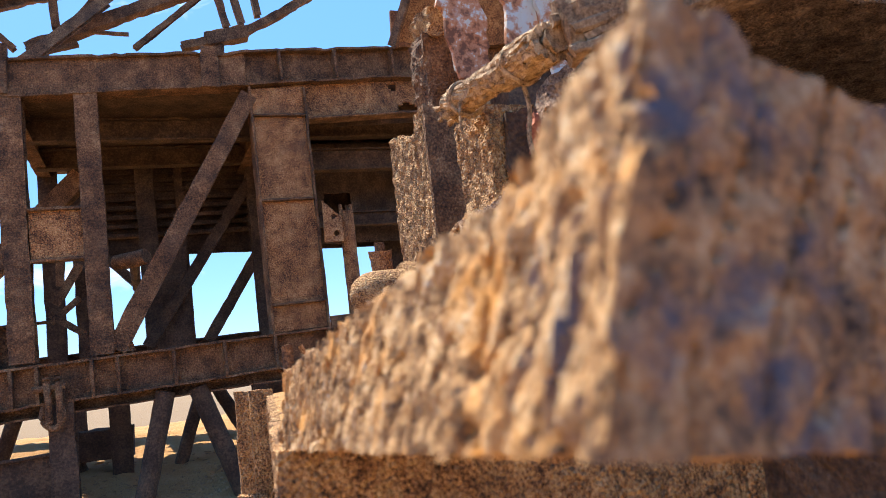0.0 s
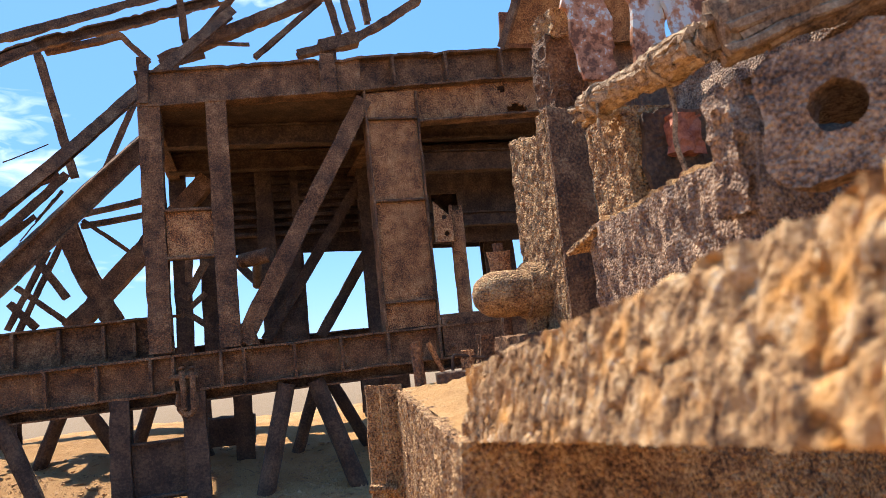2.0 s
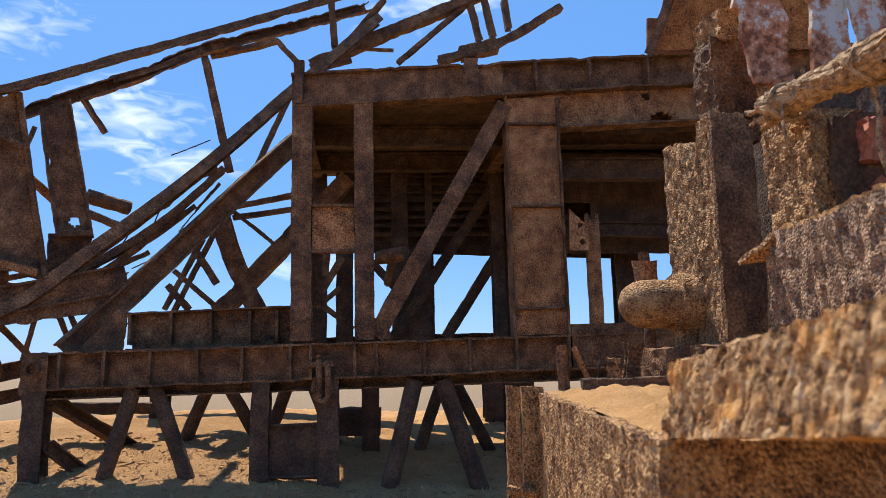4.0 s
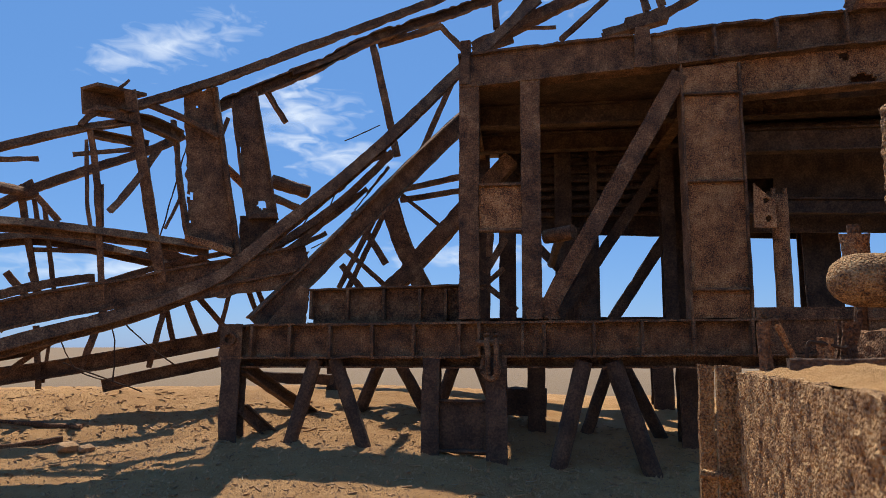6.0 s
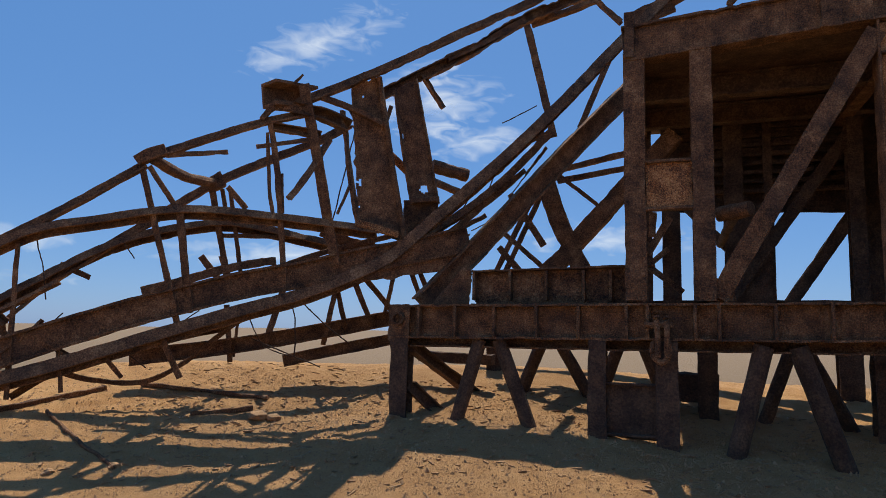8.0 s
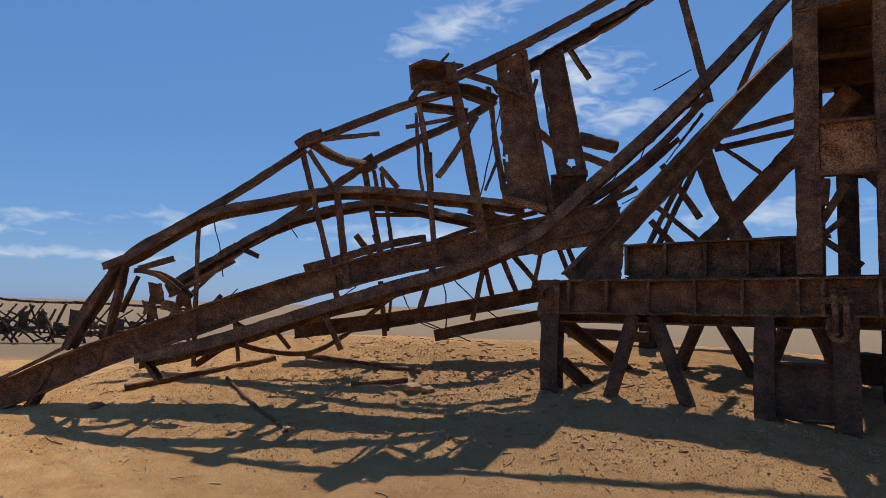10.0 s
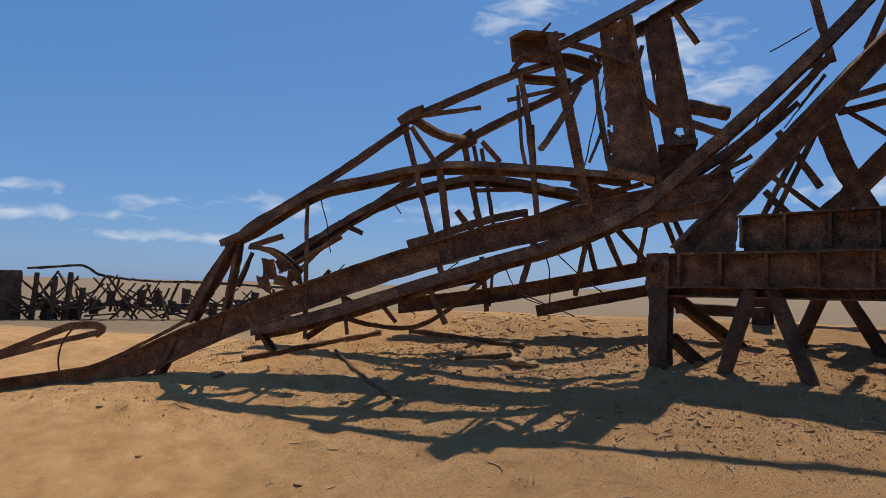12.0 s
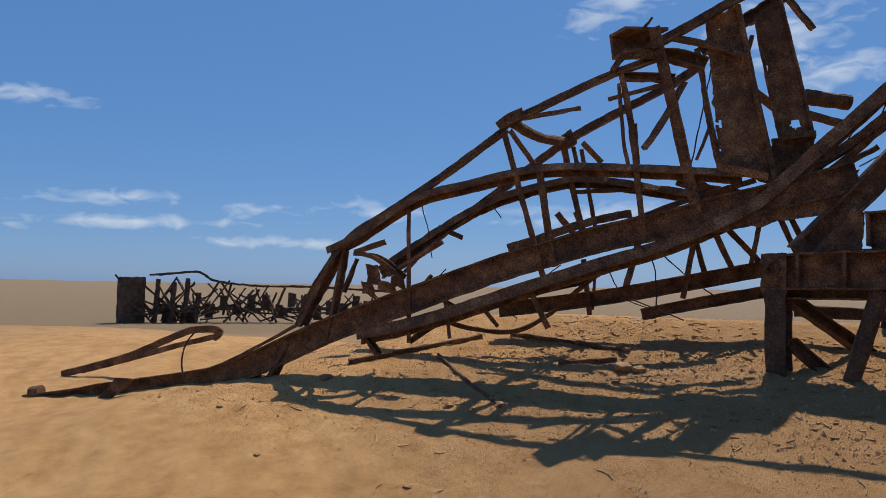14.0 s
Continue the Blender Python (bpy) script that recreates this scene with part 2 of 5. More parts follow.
def block(lo, hi, cell=0.04, rough=0.01, freq=18.0, shape=None, streak=1.0):
    """A closed block with a fine grid on all sides, its faces roughened; shape(p) bends it first."""
    bm = bmesh.new()
    lo, hi = Vector(lo), Vector(hi)
    n = [max(1, round((hi[k] - lo[k]) / cell)) for k in range(3)]
    made = {}

    def vert(i, j, k):
        if (i, j, k) not in made:
            p = Vector((lo.x + (hi.x - lo.x) * i / n[0], lo.y + (hi.y - lo.y) * j / n[1], lo.z + (hi.z - lo.z) * k / n[2]))
            if shape:
                p = shape(p)
            f = Vector((p.x * freq, p.y * freq, p.z * freq * streak))
            made[i, j, k] = bm.verts.new(p + noise.noise_vector(f) * rough + noise.noise_vector(f * 2.7) * rough * 0.6 + noise.noise_vector(p * 4) * rough * 0.8)
        return made[i, j, k]

    for i in range(n[0]):
        for j in range(n[1]):
            for k in (0, n[2]):
                bm.faces.new((vert(i, j, k), vert(i + 1, j, k), vert(i + 1, j + 1, k), vert(i, j + 1, k)))
    for i in range(n[0]):
        for k in range(n[2]):
            for j in (0, n[1]):
                bm.faces.new((vert(i, j, k), vert(i + 1, j, k), vert(i + 1, j, k + 1), vert(i, j, k + 1)))
    for j in range(n[1]):
        for k in range(n[2]):
            for i in (0, n[0]):
                bm.faces.new((vert(i, j, k), vert(i, j + 1, k), vert(i, j + 1, k + 1), vert(i, j, k + 1)))
    return bm


# ---- ground ----
def smooth01(v):
    v = min(1.0, max(0.0, v))
    return v * v * (3 - 2 * v)


def crest(x):
    return 7.0 + 0.18 * (x + 3) if x > -4.5 else 6.73 + 0.49 * (x + 4.5) if x > -13 else 2.565 + 0.2 * (x + 13)


def ground_z(x, y):
    """Height of the sand: a plain, and a long gentle drift that rises under the wreck and falls away behind it."""
    c = crest(x)
    u = min(1.0, max(0.0, (y - c + 5.0) / 6.5))
    rise = 1.22 * u ** 1.15
    fall = 1.0 - 0.95 * smooth01((y - c - 2.2) / 8.0)
    tall = 1.0 - 0.50 * smooth01((-x - 7.5) / 2.6) - 0.2 * smooth01((-x - 16) / 10) - 0.12 * smooth01((x + 2.2) / 2.6)
    d = math.hypot(x, y)
    z = 0.02 + tall * rise * fall * smooth01((45 - d) / 25)
    z += 0.04 * noise.noise(Vector((x * 0.5, y * 0.5, 0))) + 0.4 * smooth01((d - 20) / 60) * noise.noise(Vector((x * 0.02, y * 0.02, 3)))
    if d > 120:
        z += smooth01((d - 120) / 900) * 9 * max(-0.1, noise.noise(Vector((x * 0.0016, y * 0.0016, 5))) + 0.05)
    if d < 25:
        p = Vector((x, y, 0))
        rubble = smooth01((u - 0.30) / 0.2) * (1 - smooth01((-x - 7.0) / 1.5))   # trodden rust scale below the wreck
        z += rubble * (0.016 * noise.noise(p * 3.3) + 0.014 * noise.noise(p * 9.0) + 0.012 * noise.noise(p * 19))
        z += (1 - rubble) * (0.020 * noise.noise(Vector((x * 2.2 + y * 3.4, y * 1.2, 9))) + 0.010 * noise.noise(Vector((x * 6.5, y * 8.0, 3))) + 0.020 * noise.ridged_multi_fractal(Vector((x * 1.9, y * 2.6, 4)), 1.0, 2.0, 2, 1.0, 2.0) * noise.noise(Vector((x * 0.8, y * 0.8, 6)))) + 0.006 * noise.noise(Vector((x * 5 + y * 9, y * 3, 2)))
    return z


def axis(lo, hi, step, reach, grow):
    mid = [lo + step * i for i in range(round((hi - lo) / step) + 1)]
    out, d, right, left = step, step, [], []
    while out < reach:
        right.append(hi + out)
        left.append(lo - out)
        d *= grow
        out += d
    return left[::-1] + mid + right


def build_ground():
    xs, ys = axis(-11.5, 2.5, 0.055, 3200, 1.16), axis(0.3, 9.0, 0.05, 3200, 1.16)
    verts = [(x, y, ground_z(x, y)) for y in ys for x in xs]
    w = len(xs)
    faces = [(j * w + i, j * w + i + 1, (j + 1) * w + i + 1, (j + 1) * w + i) for j in range(len(ys) - 1) for i in range(w - 1)]
    me = bpy.data.meshes.new("ground")
    me.from_pydata(verts, [], faces)
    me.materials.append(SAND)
    me.polygons.foreach_set("use_smooth", [True] * len(faces))
    tagged(new("ground", me), "pale orange desert sand drifted against the wreck", "sand", kind="structure")


build_ground()

# ---- clouds: thin cirrus far behind everything ----
def cloud_material():
    m = bpy.data.materials.new("thin_cloud")
    m.use_nodes = True
    n, link = m.node_tree.nodes, m.node_tree.links.new
    n.remove(n["Principled BSDF"])
    glow, clear, mix = n.new("ShaderNodeEmission"), n.new("ShaderNodeBsdfTransparent"), n.new("ShaderNodeMixShader")
    glow.inputs[0].default_value, glow.inputs[1].default_value = (0.86, 0.93, 1.0, 1), 1.0
    at = n.new("ShaderNodeTexCoord").outputs["Object"]
    away = n.new("ShaderNodeVectorMath")
    away.operation = "DISTANCE"
    away.inputs[1].default_value = (0.0, 0.0, 0.0)
    link(at, away.inputs[0])
    fade = n.new("ShaderNodeMapRange")
    fade.inputs[1].default_value, fade.inputs[2].default_value, fade.inputs[3].default_value, fade.inputs[4].default_value = 0.5, 0.0, -0.40, 0.24
    link(away.outputs["Value"], fade.inputs[0])
    wisp = n.new("ShaderNodeTexNoise")
    wisp.inputs["Scale"].default_value, wisp.inputs["Detail"].default_value, wisp.inputs["Distortion"].default_value = 0.0085, 10, 0.9
    turn = n.new("ShaderNodeMapping")
    turn.inputs["Scale"].default_value = (1.0, 1.0, 2.6)
    link(n.new("ShaderNodeNewGeometry").outputs["Position"], turn.inputs[0])
    link(turn.outputs[0], wisp.inputs["Vector"])
    add = n.new("ShaderNodeMath")
    add.operation = "ADD"
    link(fade.outputs[0], add.inputs[0])
    link(wisp.outputs["Fac"], add.inputs[1])
    thick = n.new("ShaderNodeMapRange")
    thick.inputs[1].default_value, thick.inputs[2].default_value, thick.inputs[3].default_value, thick.inputs[4].default_value = 0.42, 0.90, 0.0, 0.68
    link(add.outputs[0], thick.inputs[0])
    link(thick.outputs[0], mix.inputs[0])
    link(clear.outputs[0], mix.inputs[1])
    link(glow.outputs[0], mix.inputs[2])
    link(mix.outputs[0], n["Material Output"].inputs["Surface"])
    return m


CLOUD = cloud_material()


def cloud(az, el, wide, tall, lean):
    """A wisp centred at that azimuth (left of +y) and elevation, its size in degrees."""
    bm = bmesh.new()
    r = 2600.0
    w, h = r * math.tan(radians(wide * 0.75)), r * math.tan(radians(tall * 0.75))
    bm.faces.new([bm.verts.new(v) for v in ((-0.5, -0.5, 0), (0.5, -0.5, 0), (0.5, 0.5, 0), (-0.5, 0.5, 0))])
    way = Vector((-math.sin(radians(az)) * math.cos(radians(el)), math.cos(radians(az)) * math.cos(radians(el)), math.sin(radians(el))))
    ob = part("cloud", bm, CLOUD)
    ob.matrix_world = look(way * r, (0, 0, 0), lean) @ Matrix.Diagonal((2 * w, 2 * h, 1, 1))
    ob.visible_shadow = False
    tagged(ob, "thin white cirrus wisp in blue sky", "cloud", "cirrus clouds", "structure")


for az, el, wide, tall, lean in ((29, 23.2, 16, 4.5, -22), (18.5, 18.8, 13, 7, -8), (15.5, 16.0, 11, 4, 3), (21, 20.5, 9, 4, -25), (4, 8.0, 20, 3, 0), (71, 6.4, 14, 1.6, -3),
                                 (70, 4.6, 26, 1.6, -2), (60, 6.0, 9, 1.4, -2), (57, 3.4, 22, 1.4, 0), (50, 6.2, 10, 2.2, 4), (77, 13, 10, 2, -6), (30, 6, 26, 3, 0), (-8, 30, 16, 5, -15)):
    cloud(az, el, wide, tall, lean)

# ---- the rig's substructure ----
FRONT = 6.48
rig = thing("rig_substructure", "rusted steel drilling rig substructure standing in drifted sand", "steel frame")


def member(parent, name, a, b, prof, mat=RUST, rough=0.006, eaten=0.15, up=(0, 0, 1), label="", step=0.09, taper=1.0):
    pts = [a, b] if not isinstance(a, list) else a
    return part(name, sweep(pts, prof, step, up, rough, eaten, taper), mat, parent, label)


def ribs(parent, xs, y, z_of, h, depth=0.09, mat=RUST):
    for x in xs:
        z = z_of(x)
        member(parent, "stiffener", (x, y, z - h / 2), (x, y, z + h / 2), prof_box(0.030, depth + 0.03, 0.004), mat, 0.004, 0.1, up=(0, 1, 0), step=0.06)


def girder_z(x):
    return 1.853 + 0.014 * x


girder = member(rig, "lower_girder", (-3.81, FRONT + 0.1, girder_z(-3.81)), (6.0, FRONT + 0.1, girder_z(6.0)), prof_i(0.20, 0.345, 0.022, 0.018), RUST, 0.008, 0.1)
ribs(girder, [-3.50, -3.12, -2.72, -2.30, -1.90, -1.46, -1.27, -0.86, -0.66, -0.20, 0.24, 0.70, 1.22], FRONT + 0.05, girder_z, 0.315)
member(rig, "under_beam", (-3.74, FRONT + 0.16, 1.605), (6.0, FRONT + 0.16, 1.69), prof_u(0.16, 0.12), RUST, 0.006, 0.1)
# open pipe end at the girder's tip
tip = bmesh.new()
n_seg = 18
rings = []
for r, y in ((0.045, FRONT + 0.09), (0.045, FRONT - 0.04), (0.066, FRONT - 0.04), (0.066, FRONT + 0.09)):
    rings.append([tip.verts.new((-3.715 + r * math.cos(2 * math.pi * k / n_seg), y, 1.83 + r * math.sin(2 * math.pi * k / n_seg))) for k in range(n_seg)])
for r, s in zip(rings, rings[1:] + rings[:1]):
    for k in range(n_seg):
        tip.faces.new((r[k], r[(k + 1) % n_seg], s[(k + 1) % n_seg], s[k]))
part("pipe_sleeve", tip, RUST, rig)
part("end_plate", plate((-3.83, FRONT + 0.02, 1.60), (-3.60, FRONT + 0.02, 1.60), (-3.60, FRONT + 0.02, 1.98), (-3.83, FRONT + 0.02, 1.98), 0.02, 0.05, 0.012), RUST, rig)

# posts, column and upper beams
member(rig, "post", (-1.368, FRONT + 0.1, 2.03), (-1.368, FRONT + 0.1, 4.42), prof_i(0.20, 0.20, 0.02, 0.02), RUST, 0.007, 0.12, up=(0, 1, 0))
member(rig, "post", (-0.765, FRONT + 0.1, 2.03), (-0.765, FRONT + 0.1, 4.42), prof_i(0.19, 0.20, 0.02, 0.02), RUST, 0.007, 0.12, up=(0, 1, 0))
part("infill_panel", plate((-1.27, FRONT + 0.06, 2.90), (-0.86, FRONT + 0.06, 2.91), (-0.86, FRONT + 0.06, 3.33), (-1.27, FRONT + 0.06, 3.32), 0.03, 0.06, 0.004, 0.004), RUST_PANEL, rig, "orange pitted rust panel")
for z in (2.885, 3.335):
    member(rig, "panel_rail", (-1.27, FRONT + 0.05, z), (-0.86, FRONT + 0.05, z + 0.005), prof_box(0.10, 0.03), RUST, 0.004, 0.1)
face = part("column_face", plate((0.70, FRONT + 0.06, 2.04), (1.235, FRONT + 0.06, 2.05), (1.24, FRONT + 0.06, 4.52), (0.70, FRONT + 0.06, 4.48), 0.02, 0.07, 0.004, 0.006), RUST_PANEL, rig, "orange pitted rust plate")
for x in (0.695, 1.24):
    member(rig, "column_flange", (x, FRONT + 0.1, 2.03), (x, FRONT + 0.1, 4.50), prof_box(0.024, 0.20), RUST, 0.006, 0.12, up=(0, 1, 0))
for z in (2.30, 3.33, 4.20):
    member(face, "column_rib", (0.71, FRONT + 0.03, z), (1.225, FRONT + 0.03, z + 0.008), prof_box(0.06, 0.024), RUST, 0.004, 0.1)


def upper_z(x):
    return 4.632 + 0.080 * x


top_beam = member(rig, "upper_beam", (-1.47, FRONT + 0.09, upper_z(-1.47)), (6.0, FRONT + 0.09, upper_z(6.0)), prof_i(0.2, 0.365, 0.024, 0.018), RUST, 0.008, 0.16, step=0.05)
part("upper_web", plate((-1.4, FRONT + 0.045, 4.37), (0.68, FRONT + 0.045, 4.50), (0.68, FRONT + 0.045, 4.86), (-1.4, FRONT + 0.045, 4.69), 0.02, 0.07, 0.012), RUST, rig)
ribs(top_beam, [1.02, 1.60, 2.24], FRONT + 0.03, upper_z, 0.31, 0.10)
member(rig, "splice_plate", (0.33, FRONT - 0.02, 4.47), (0.34, FRONT - 0.02, 4.88), prof_box(0.17, 0.03), RUST, 0.008, 0.25, up=(0, 1, 0), step=0.05)
member(rig, "corner_stub", (-1.41, FRONT + 0.0, 4.36), (-1.40, FRONT + 0.0, 4.82), prof_box(0.10, 0.06), RUST, 0.008, 0.2, up=(0, 1, 0), step=0.06)
low_web = part("lower_web", plate((0.70, FRONT + 0.12, 4.14), (6.0, FRONT + 0.12, 4.50), (6.0, FRONT + 0.12, 4.96), (0.70, FRONT + 0.12, 4.53), 0.03, 0.03, 0.006, 0.005,
                        cut=lambda p: (p.x - 2.25) ** 2 + (p.z - 4.57) ** 2 < 0.0018 or (p.x - 2.40) ** 2 + (p.z - 4.25) ** 2 < 0.020), RUST_PANEL, rig, "orange rust web plate with cut holes")
member(low_web, "web_flange", (1.25, FRONT + 0.09, 4.17), (6.0, FRONT + 0.09, 4.50), prof_box(0.18, 0.025), RUST, 0.006, 0.15)
member(rig, "diagonal_brace", (-0.665, FRONT + 0.12, 2.06), (0.69, FRONT + 0.10, 4.42), prof_u(0.17, 0.165), RUST, 0.006, 0.1, up=(0, 1, 0))
part("foot_gusset", plate((-0.86, FRONT + 0.08, 2.03), (-0.50, FRONT + 0.08, 2.03), (-0.56, FRONT + 0.08, 2.24), (-0.80, FRONT + 0.08, 2.24), 0.02, 0.06, 0.01), RUST, rig)

# gusset with bolt holes and the upright pipe beside the column
part("lug_plate", plate((1.26, FRONT - 0.06, 2.86), (1.46, FRONT - 0.06, 2.86), (1.46, FRONT - 0.06, 3.12), (1.28, FRONT - 0.06, 3.28), 0.03, 0.015, 0.008, 0.002,
                        cut=lambda p: any((p.x - a) ** 2 + (p.z - b) ** 2 < 0.0009 for a, b in ((1.39, 2.95), (1.38, 3.12)))), RUST_PANEL, rig)
member(rig, "standpipe", (1.55, FRONT + 0.1, 2.13), (1.56, FRONT + 0.1, 3.20), prof_o(0.075, 14), RUST_PANEL, 0.005, 0.05)
for x in (1.505, 1.61):
    member(rig, "standpipe_prong", (x, FRONT + 0.1, 3.17), (x, FRONT + 0.1, 3.27), prof_box(0.03, 0.05), RUST_PANEL, 0.004, 0.1, step=0.04)
part("toe_plate", plate((1.26, FRONT + 0.04, 1.73), (6.0, FRONT + 0.04, 1.76), (6.0, FRONT + 0.04, 2.19), (1.26, FRONT + 0.04, 2.14), 0.03, 0.1, 0.005), RUST, rig)
for x, z in ((1.34, 2.07), (1.36, 1.82), (2.75, 2.05)):
    bolt = bmesh.new()
    bmesh.ops.create_uvsphere(bolt, u_segments=10, v_segments=6, radius=0.03, matrix=Matrix.Translation((x, FRONT + 0.02, z)))
    part("rivet", bolt, RUST, rig)

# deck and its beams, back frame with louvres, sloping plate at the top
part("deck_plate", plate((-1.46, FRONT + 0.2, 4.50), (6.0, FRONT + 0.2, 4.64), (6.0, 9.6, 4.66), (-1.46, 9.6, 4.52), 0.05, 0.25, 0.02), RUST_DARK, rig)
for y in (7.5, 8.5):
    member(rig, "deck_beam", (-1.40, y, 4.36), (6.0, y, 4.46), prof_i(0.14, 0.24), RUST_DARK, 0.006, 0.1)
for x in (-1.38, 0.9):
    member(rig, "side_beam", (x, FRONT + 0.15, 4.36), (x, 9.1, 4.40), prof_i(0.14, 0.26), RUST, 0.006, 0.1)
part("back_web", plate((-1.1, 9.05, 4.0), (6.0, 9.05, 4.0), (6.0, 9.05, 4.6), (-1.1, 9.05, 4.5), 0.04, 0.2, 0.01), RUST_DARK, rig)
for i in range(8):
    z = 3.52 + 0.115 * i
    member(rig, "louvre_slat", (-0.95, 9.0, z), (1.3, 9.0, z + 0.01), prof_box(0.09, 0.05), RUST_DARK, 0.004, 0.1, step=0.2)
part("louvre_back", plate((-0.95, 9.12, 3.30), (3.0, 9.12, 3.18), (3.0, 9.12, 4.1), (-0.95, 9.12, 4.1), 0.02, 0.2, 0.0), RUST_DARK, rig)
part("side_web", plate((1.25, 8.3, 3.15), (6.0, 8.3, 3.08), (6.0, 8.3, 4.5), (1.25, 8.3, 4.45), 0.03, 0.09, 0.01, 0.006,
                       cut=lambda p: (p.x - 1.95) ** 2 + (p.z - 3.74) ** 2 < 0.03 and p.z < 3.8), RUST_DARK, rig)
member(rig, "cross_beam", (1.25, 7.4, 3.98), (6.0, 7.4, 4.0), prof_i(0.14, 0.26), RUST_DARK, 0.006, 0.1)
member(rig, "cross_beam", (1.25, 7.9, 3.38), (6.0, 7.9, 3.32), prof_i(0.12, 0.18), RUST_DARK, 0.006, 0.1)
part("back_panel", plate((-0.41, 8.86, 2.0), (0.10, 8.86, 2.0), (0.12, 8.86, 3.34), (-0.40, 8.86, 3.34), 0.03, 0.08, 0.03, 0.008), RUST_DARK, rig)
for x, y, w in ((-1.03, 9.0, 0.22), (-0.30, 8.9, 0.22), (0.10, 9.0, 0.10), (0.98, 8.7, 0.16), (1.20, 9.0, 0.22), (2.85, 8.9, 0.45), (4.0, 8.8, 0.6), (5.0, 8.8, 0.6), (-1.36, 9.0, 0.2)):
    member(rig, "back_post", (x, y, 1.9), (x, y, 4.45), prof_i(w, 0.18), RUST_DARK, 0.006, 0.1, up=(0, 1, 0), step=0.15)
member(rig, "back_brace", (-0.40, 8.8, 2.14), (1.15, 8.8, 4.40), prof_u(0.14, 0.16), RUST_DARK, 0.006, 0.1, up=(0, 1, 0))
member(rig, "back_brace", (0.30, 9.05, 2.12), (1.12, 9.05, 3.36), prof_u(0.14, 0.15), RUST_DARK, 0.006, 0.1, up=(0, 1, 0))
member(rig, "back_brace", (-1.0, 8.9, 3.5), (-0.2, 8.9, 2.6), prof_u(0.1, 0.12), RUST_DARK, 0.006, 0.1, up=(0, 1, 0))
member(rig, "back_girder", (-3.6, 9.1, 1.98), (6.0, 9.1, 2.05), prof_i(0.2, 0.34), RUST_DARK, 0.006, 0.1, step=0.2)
member(rig, "knee_pipe", (-0.62, 6.78, 2.86), (-0.36, 6.60, 2.88), prof_o(0.075, 14), RUST, 0.006, 0.1)
member(rig, "knee_pipe_stub", (-0.47, 6.7, 2.88), (-0.47, 8.8, 2.84), prof_o(0.05, 10), RUST_DARK, 0.006, 0.1)
# added sheet that keeps the cut hole in the web dark
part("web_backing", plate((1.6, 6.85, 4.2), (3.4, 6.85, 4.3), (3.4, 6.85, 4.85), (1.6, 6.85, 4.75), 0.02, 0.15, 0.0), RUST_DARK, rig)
part("sloping_plate", plate((2.26, 6.40, 5.0), (4.2, 6.40, 5.05), (4.4, 5.75, 6.1), (2.55, 5.75, 6.0), 0.03, 0.09, 0.03, 0.01), RUST_PANEL, rig, "orange rust sheet leaning outward")
member(rig, "sheet_flange", [(2.22, 6.36, 4.93), (2.30, 6.2, 5.2), (2.52, 5.76, 6.0)], None, prof_box(0.05, 0.12), RUST, 0.008, 0.35, step=0.05)
part("sheet_backing", plate((2.30, 6.66, 4.75), (4.4, 6.66, 4.8), (4.4, 6.66, 5.6), (2.36, 6.66, 5.5), 0.03, 0.12, 0.02), RUST, rig)

# the second girder lying on the first, and its gusset
sill = part("upper_sill_web", plate((-3.0, 6.86, 1.97), (-1.47, 6.86, 1.99), (-1.47, 6.86, 2.38), (-3.0, 6.86, 2.33), 0.02, 0.06, 0.006), RUST, rig)
for z0, z1 in ((1.99, 2.01), (2.335, 2.385)):
    member(rig, "sill_flange", (-3.02, 6.82, z0), (-1.2, 6.82, z1), prof_box(0.16, 0.022), RUST, 0.008, 0.3, step=0.05)
ribs(sill, [-3.0, -2.62, -2.25, -1.88, -1.62], 6.81, lambda x: 2.19, 0.30)
part("sill_gusset", plate((-3.50, 6.80, 1.95), (-3.06, 6.80, 1.95), (-3.03, 6.80, 2.34), (-3.12, 6.80, 2.40), 0.03, 0.05, 0.02), RUST, rig)

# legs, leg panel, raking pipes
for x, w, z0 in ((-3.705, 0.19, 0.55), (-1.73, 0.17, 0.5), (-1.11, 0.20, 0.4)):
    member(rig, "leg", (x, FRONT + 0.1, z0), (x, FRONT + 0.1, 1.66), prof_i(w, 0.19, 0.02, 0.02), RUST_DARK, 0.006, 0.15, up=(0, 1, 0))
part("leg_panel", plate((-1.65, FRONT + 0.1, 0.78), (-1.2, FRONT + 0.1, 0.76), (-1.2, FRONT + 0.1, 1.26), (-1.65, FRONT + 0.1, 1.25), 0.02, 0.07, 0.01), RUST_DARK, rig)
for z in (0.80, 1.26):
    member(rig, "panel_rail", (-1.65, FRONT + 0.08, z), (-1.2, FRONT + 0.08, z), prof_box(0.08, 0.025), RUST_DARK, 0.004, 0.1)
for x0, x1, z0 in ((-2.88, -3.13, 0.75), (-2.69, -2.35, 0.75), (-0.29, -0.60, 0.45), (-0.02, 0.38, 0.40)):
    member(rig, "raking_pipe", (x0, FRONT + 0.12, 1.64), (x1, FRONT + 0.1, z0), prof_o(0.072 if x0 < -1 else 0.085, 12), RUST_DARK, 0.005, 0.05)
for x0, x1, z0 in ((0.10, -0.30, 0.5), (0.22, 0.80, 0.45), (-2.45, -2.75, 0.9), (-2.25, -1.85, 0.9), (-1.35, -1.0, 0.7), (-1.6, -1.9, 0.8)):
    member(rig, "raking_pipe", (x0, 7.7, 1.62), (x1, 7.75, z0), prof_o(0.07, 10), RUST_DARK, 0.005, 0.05)
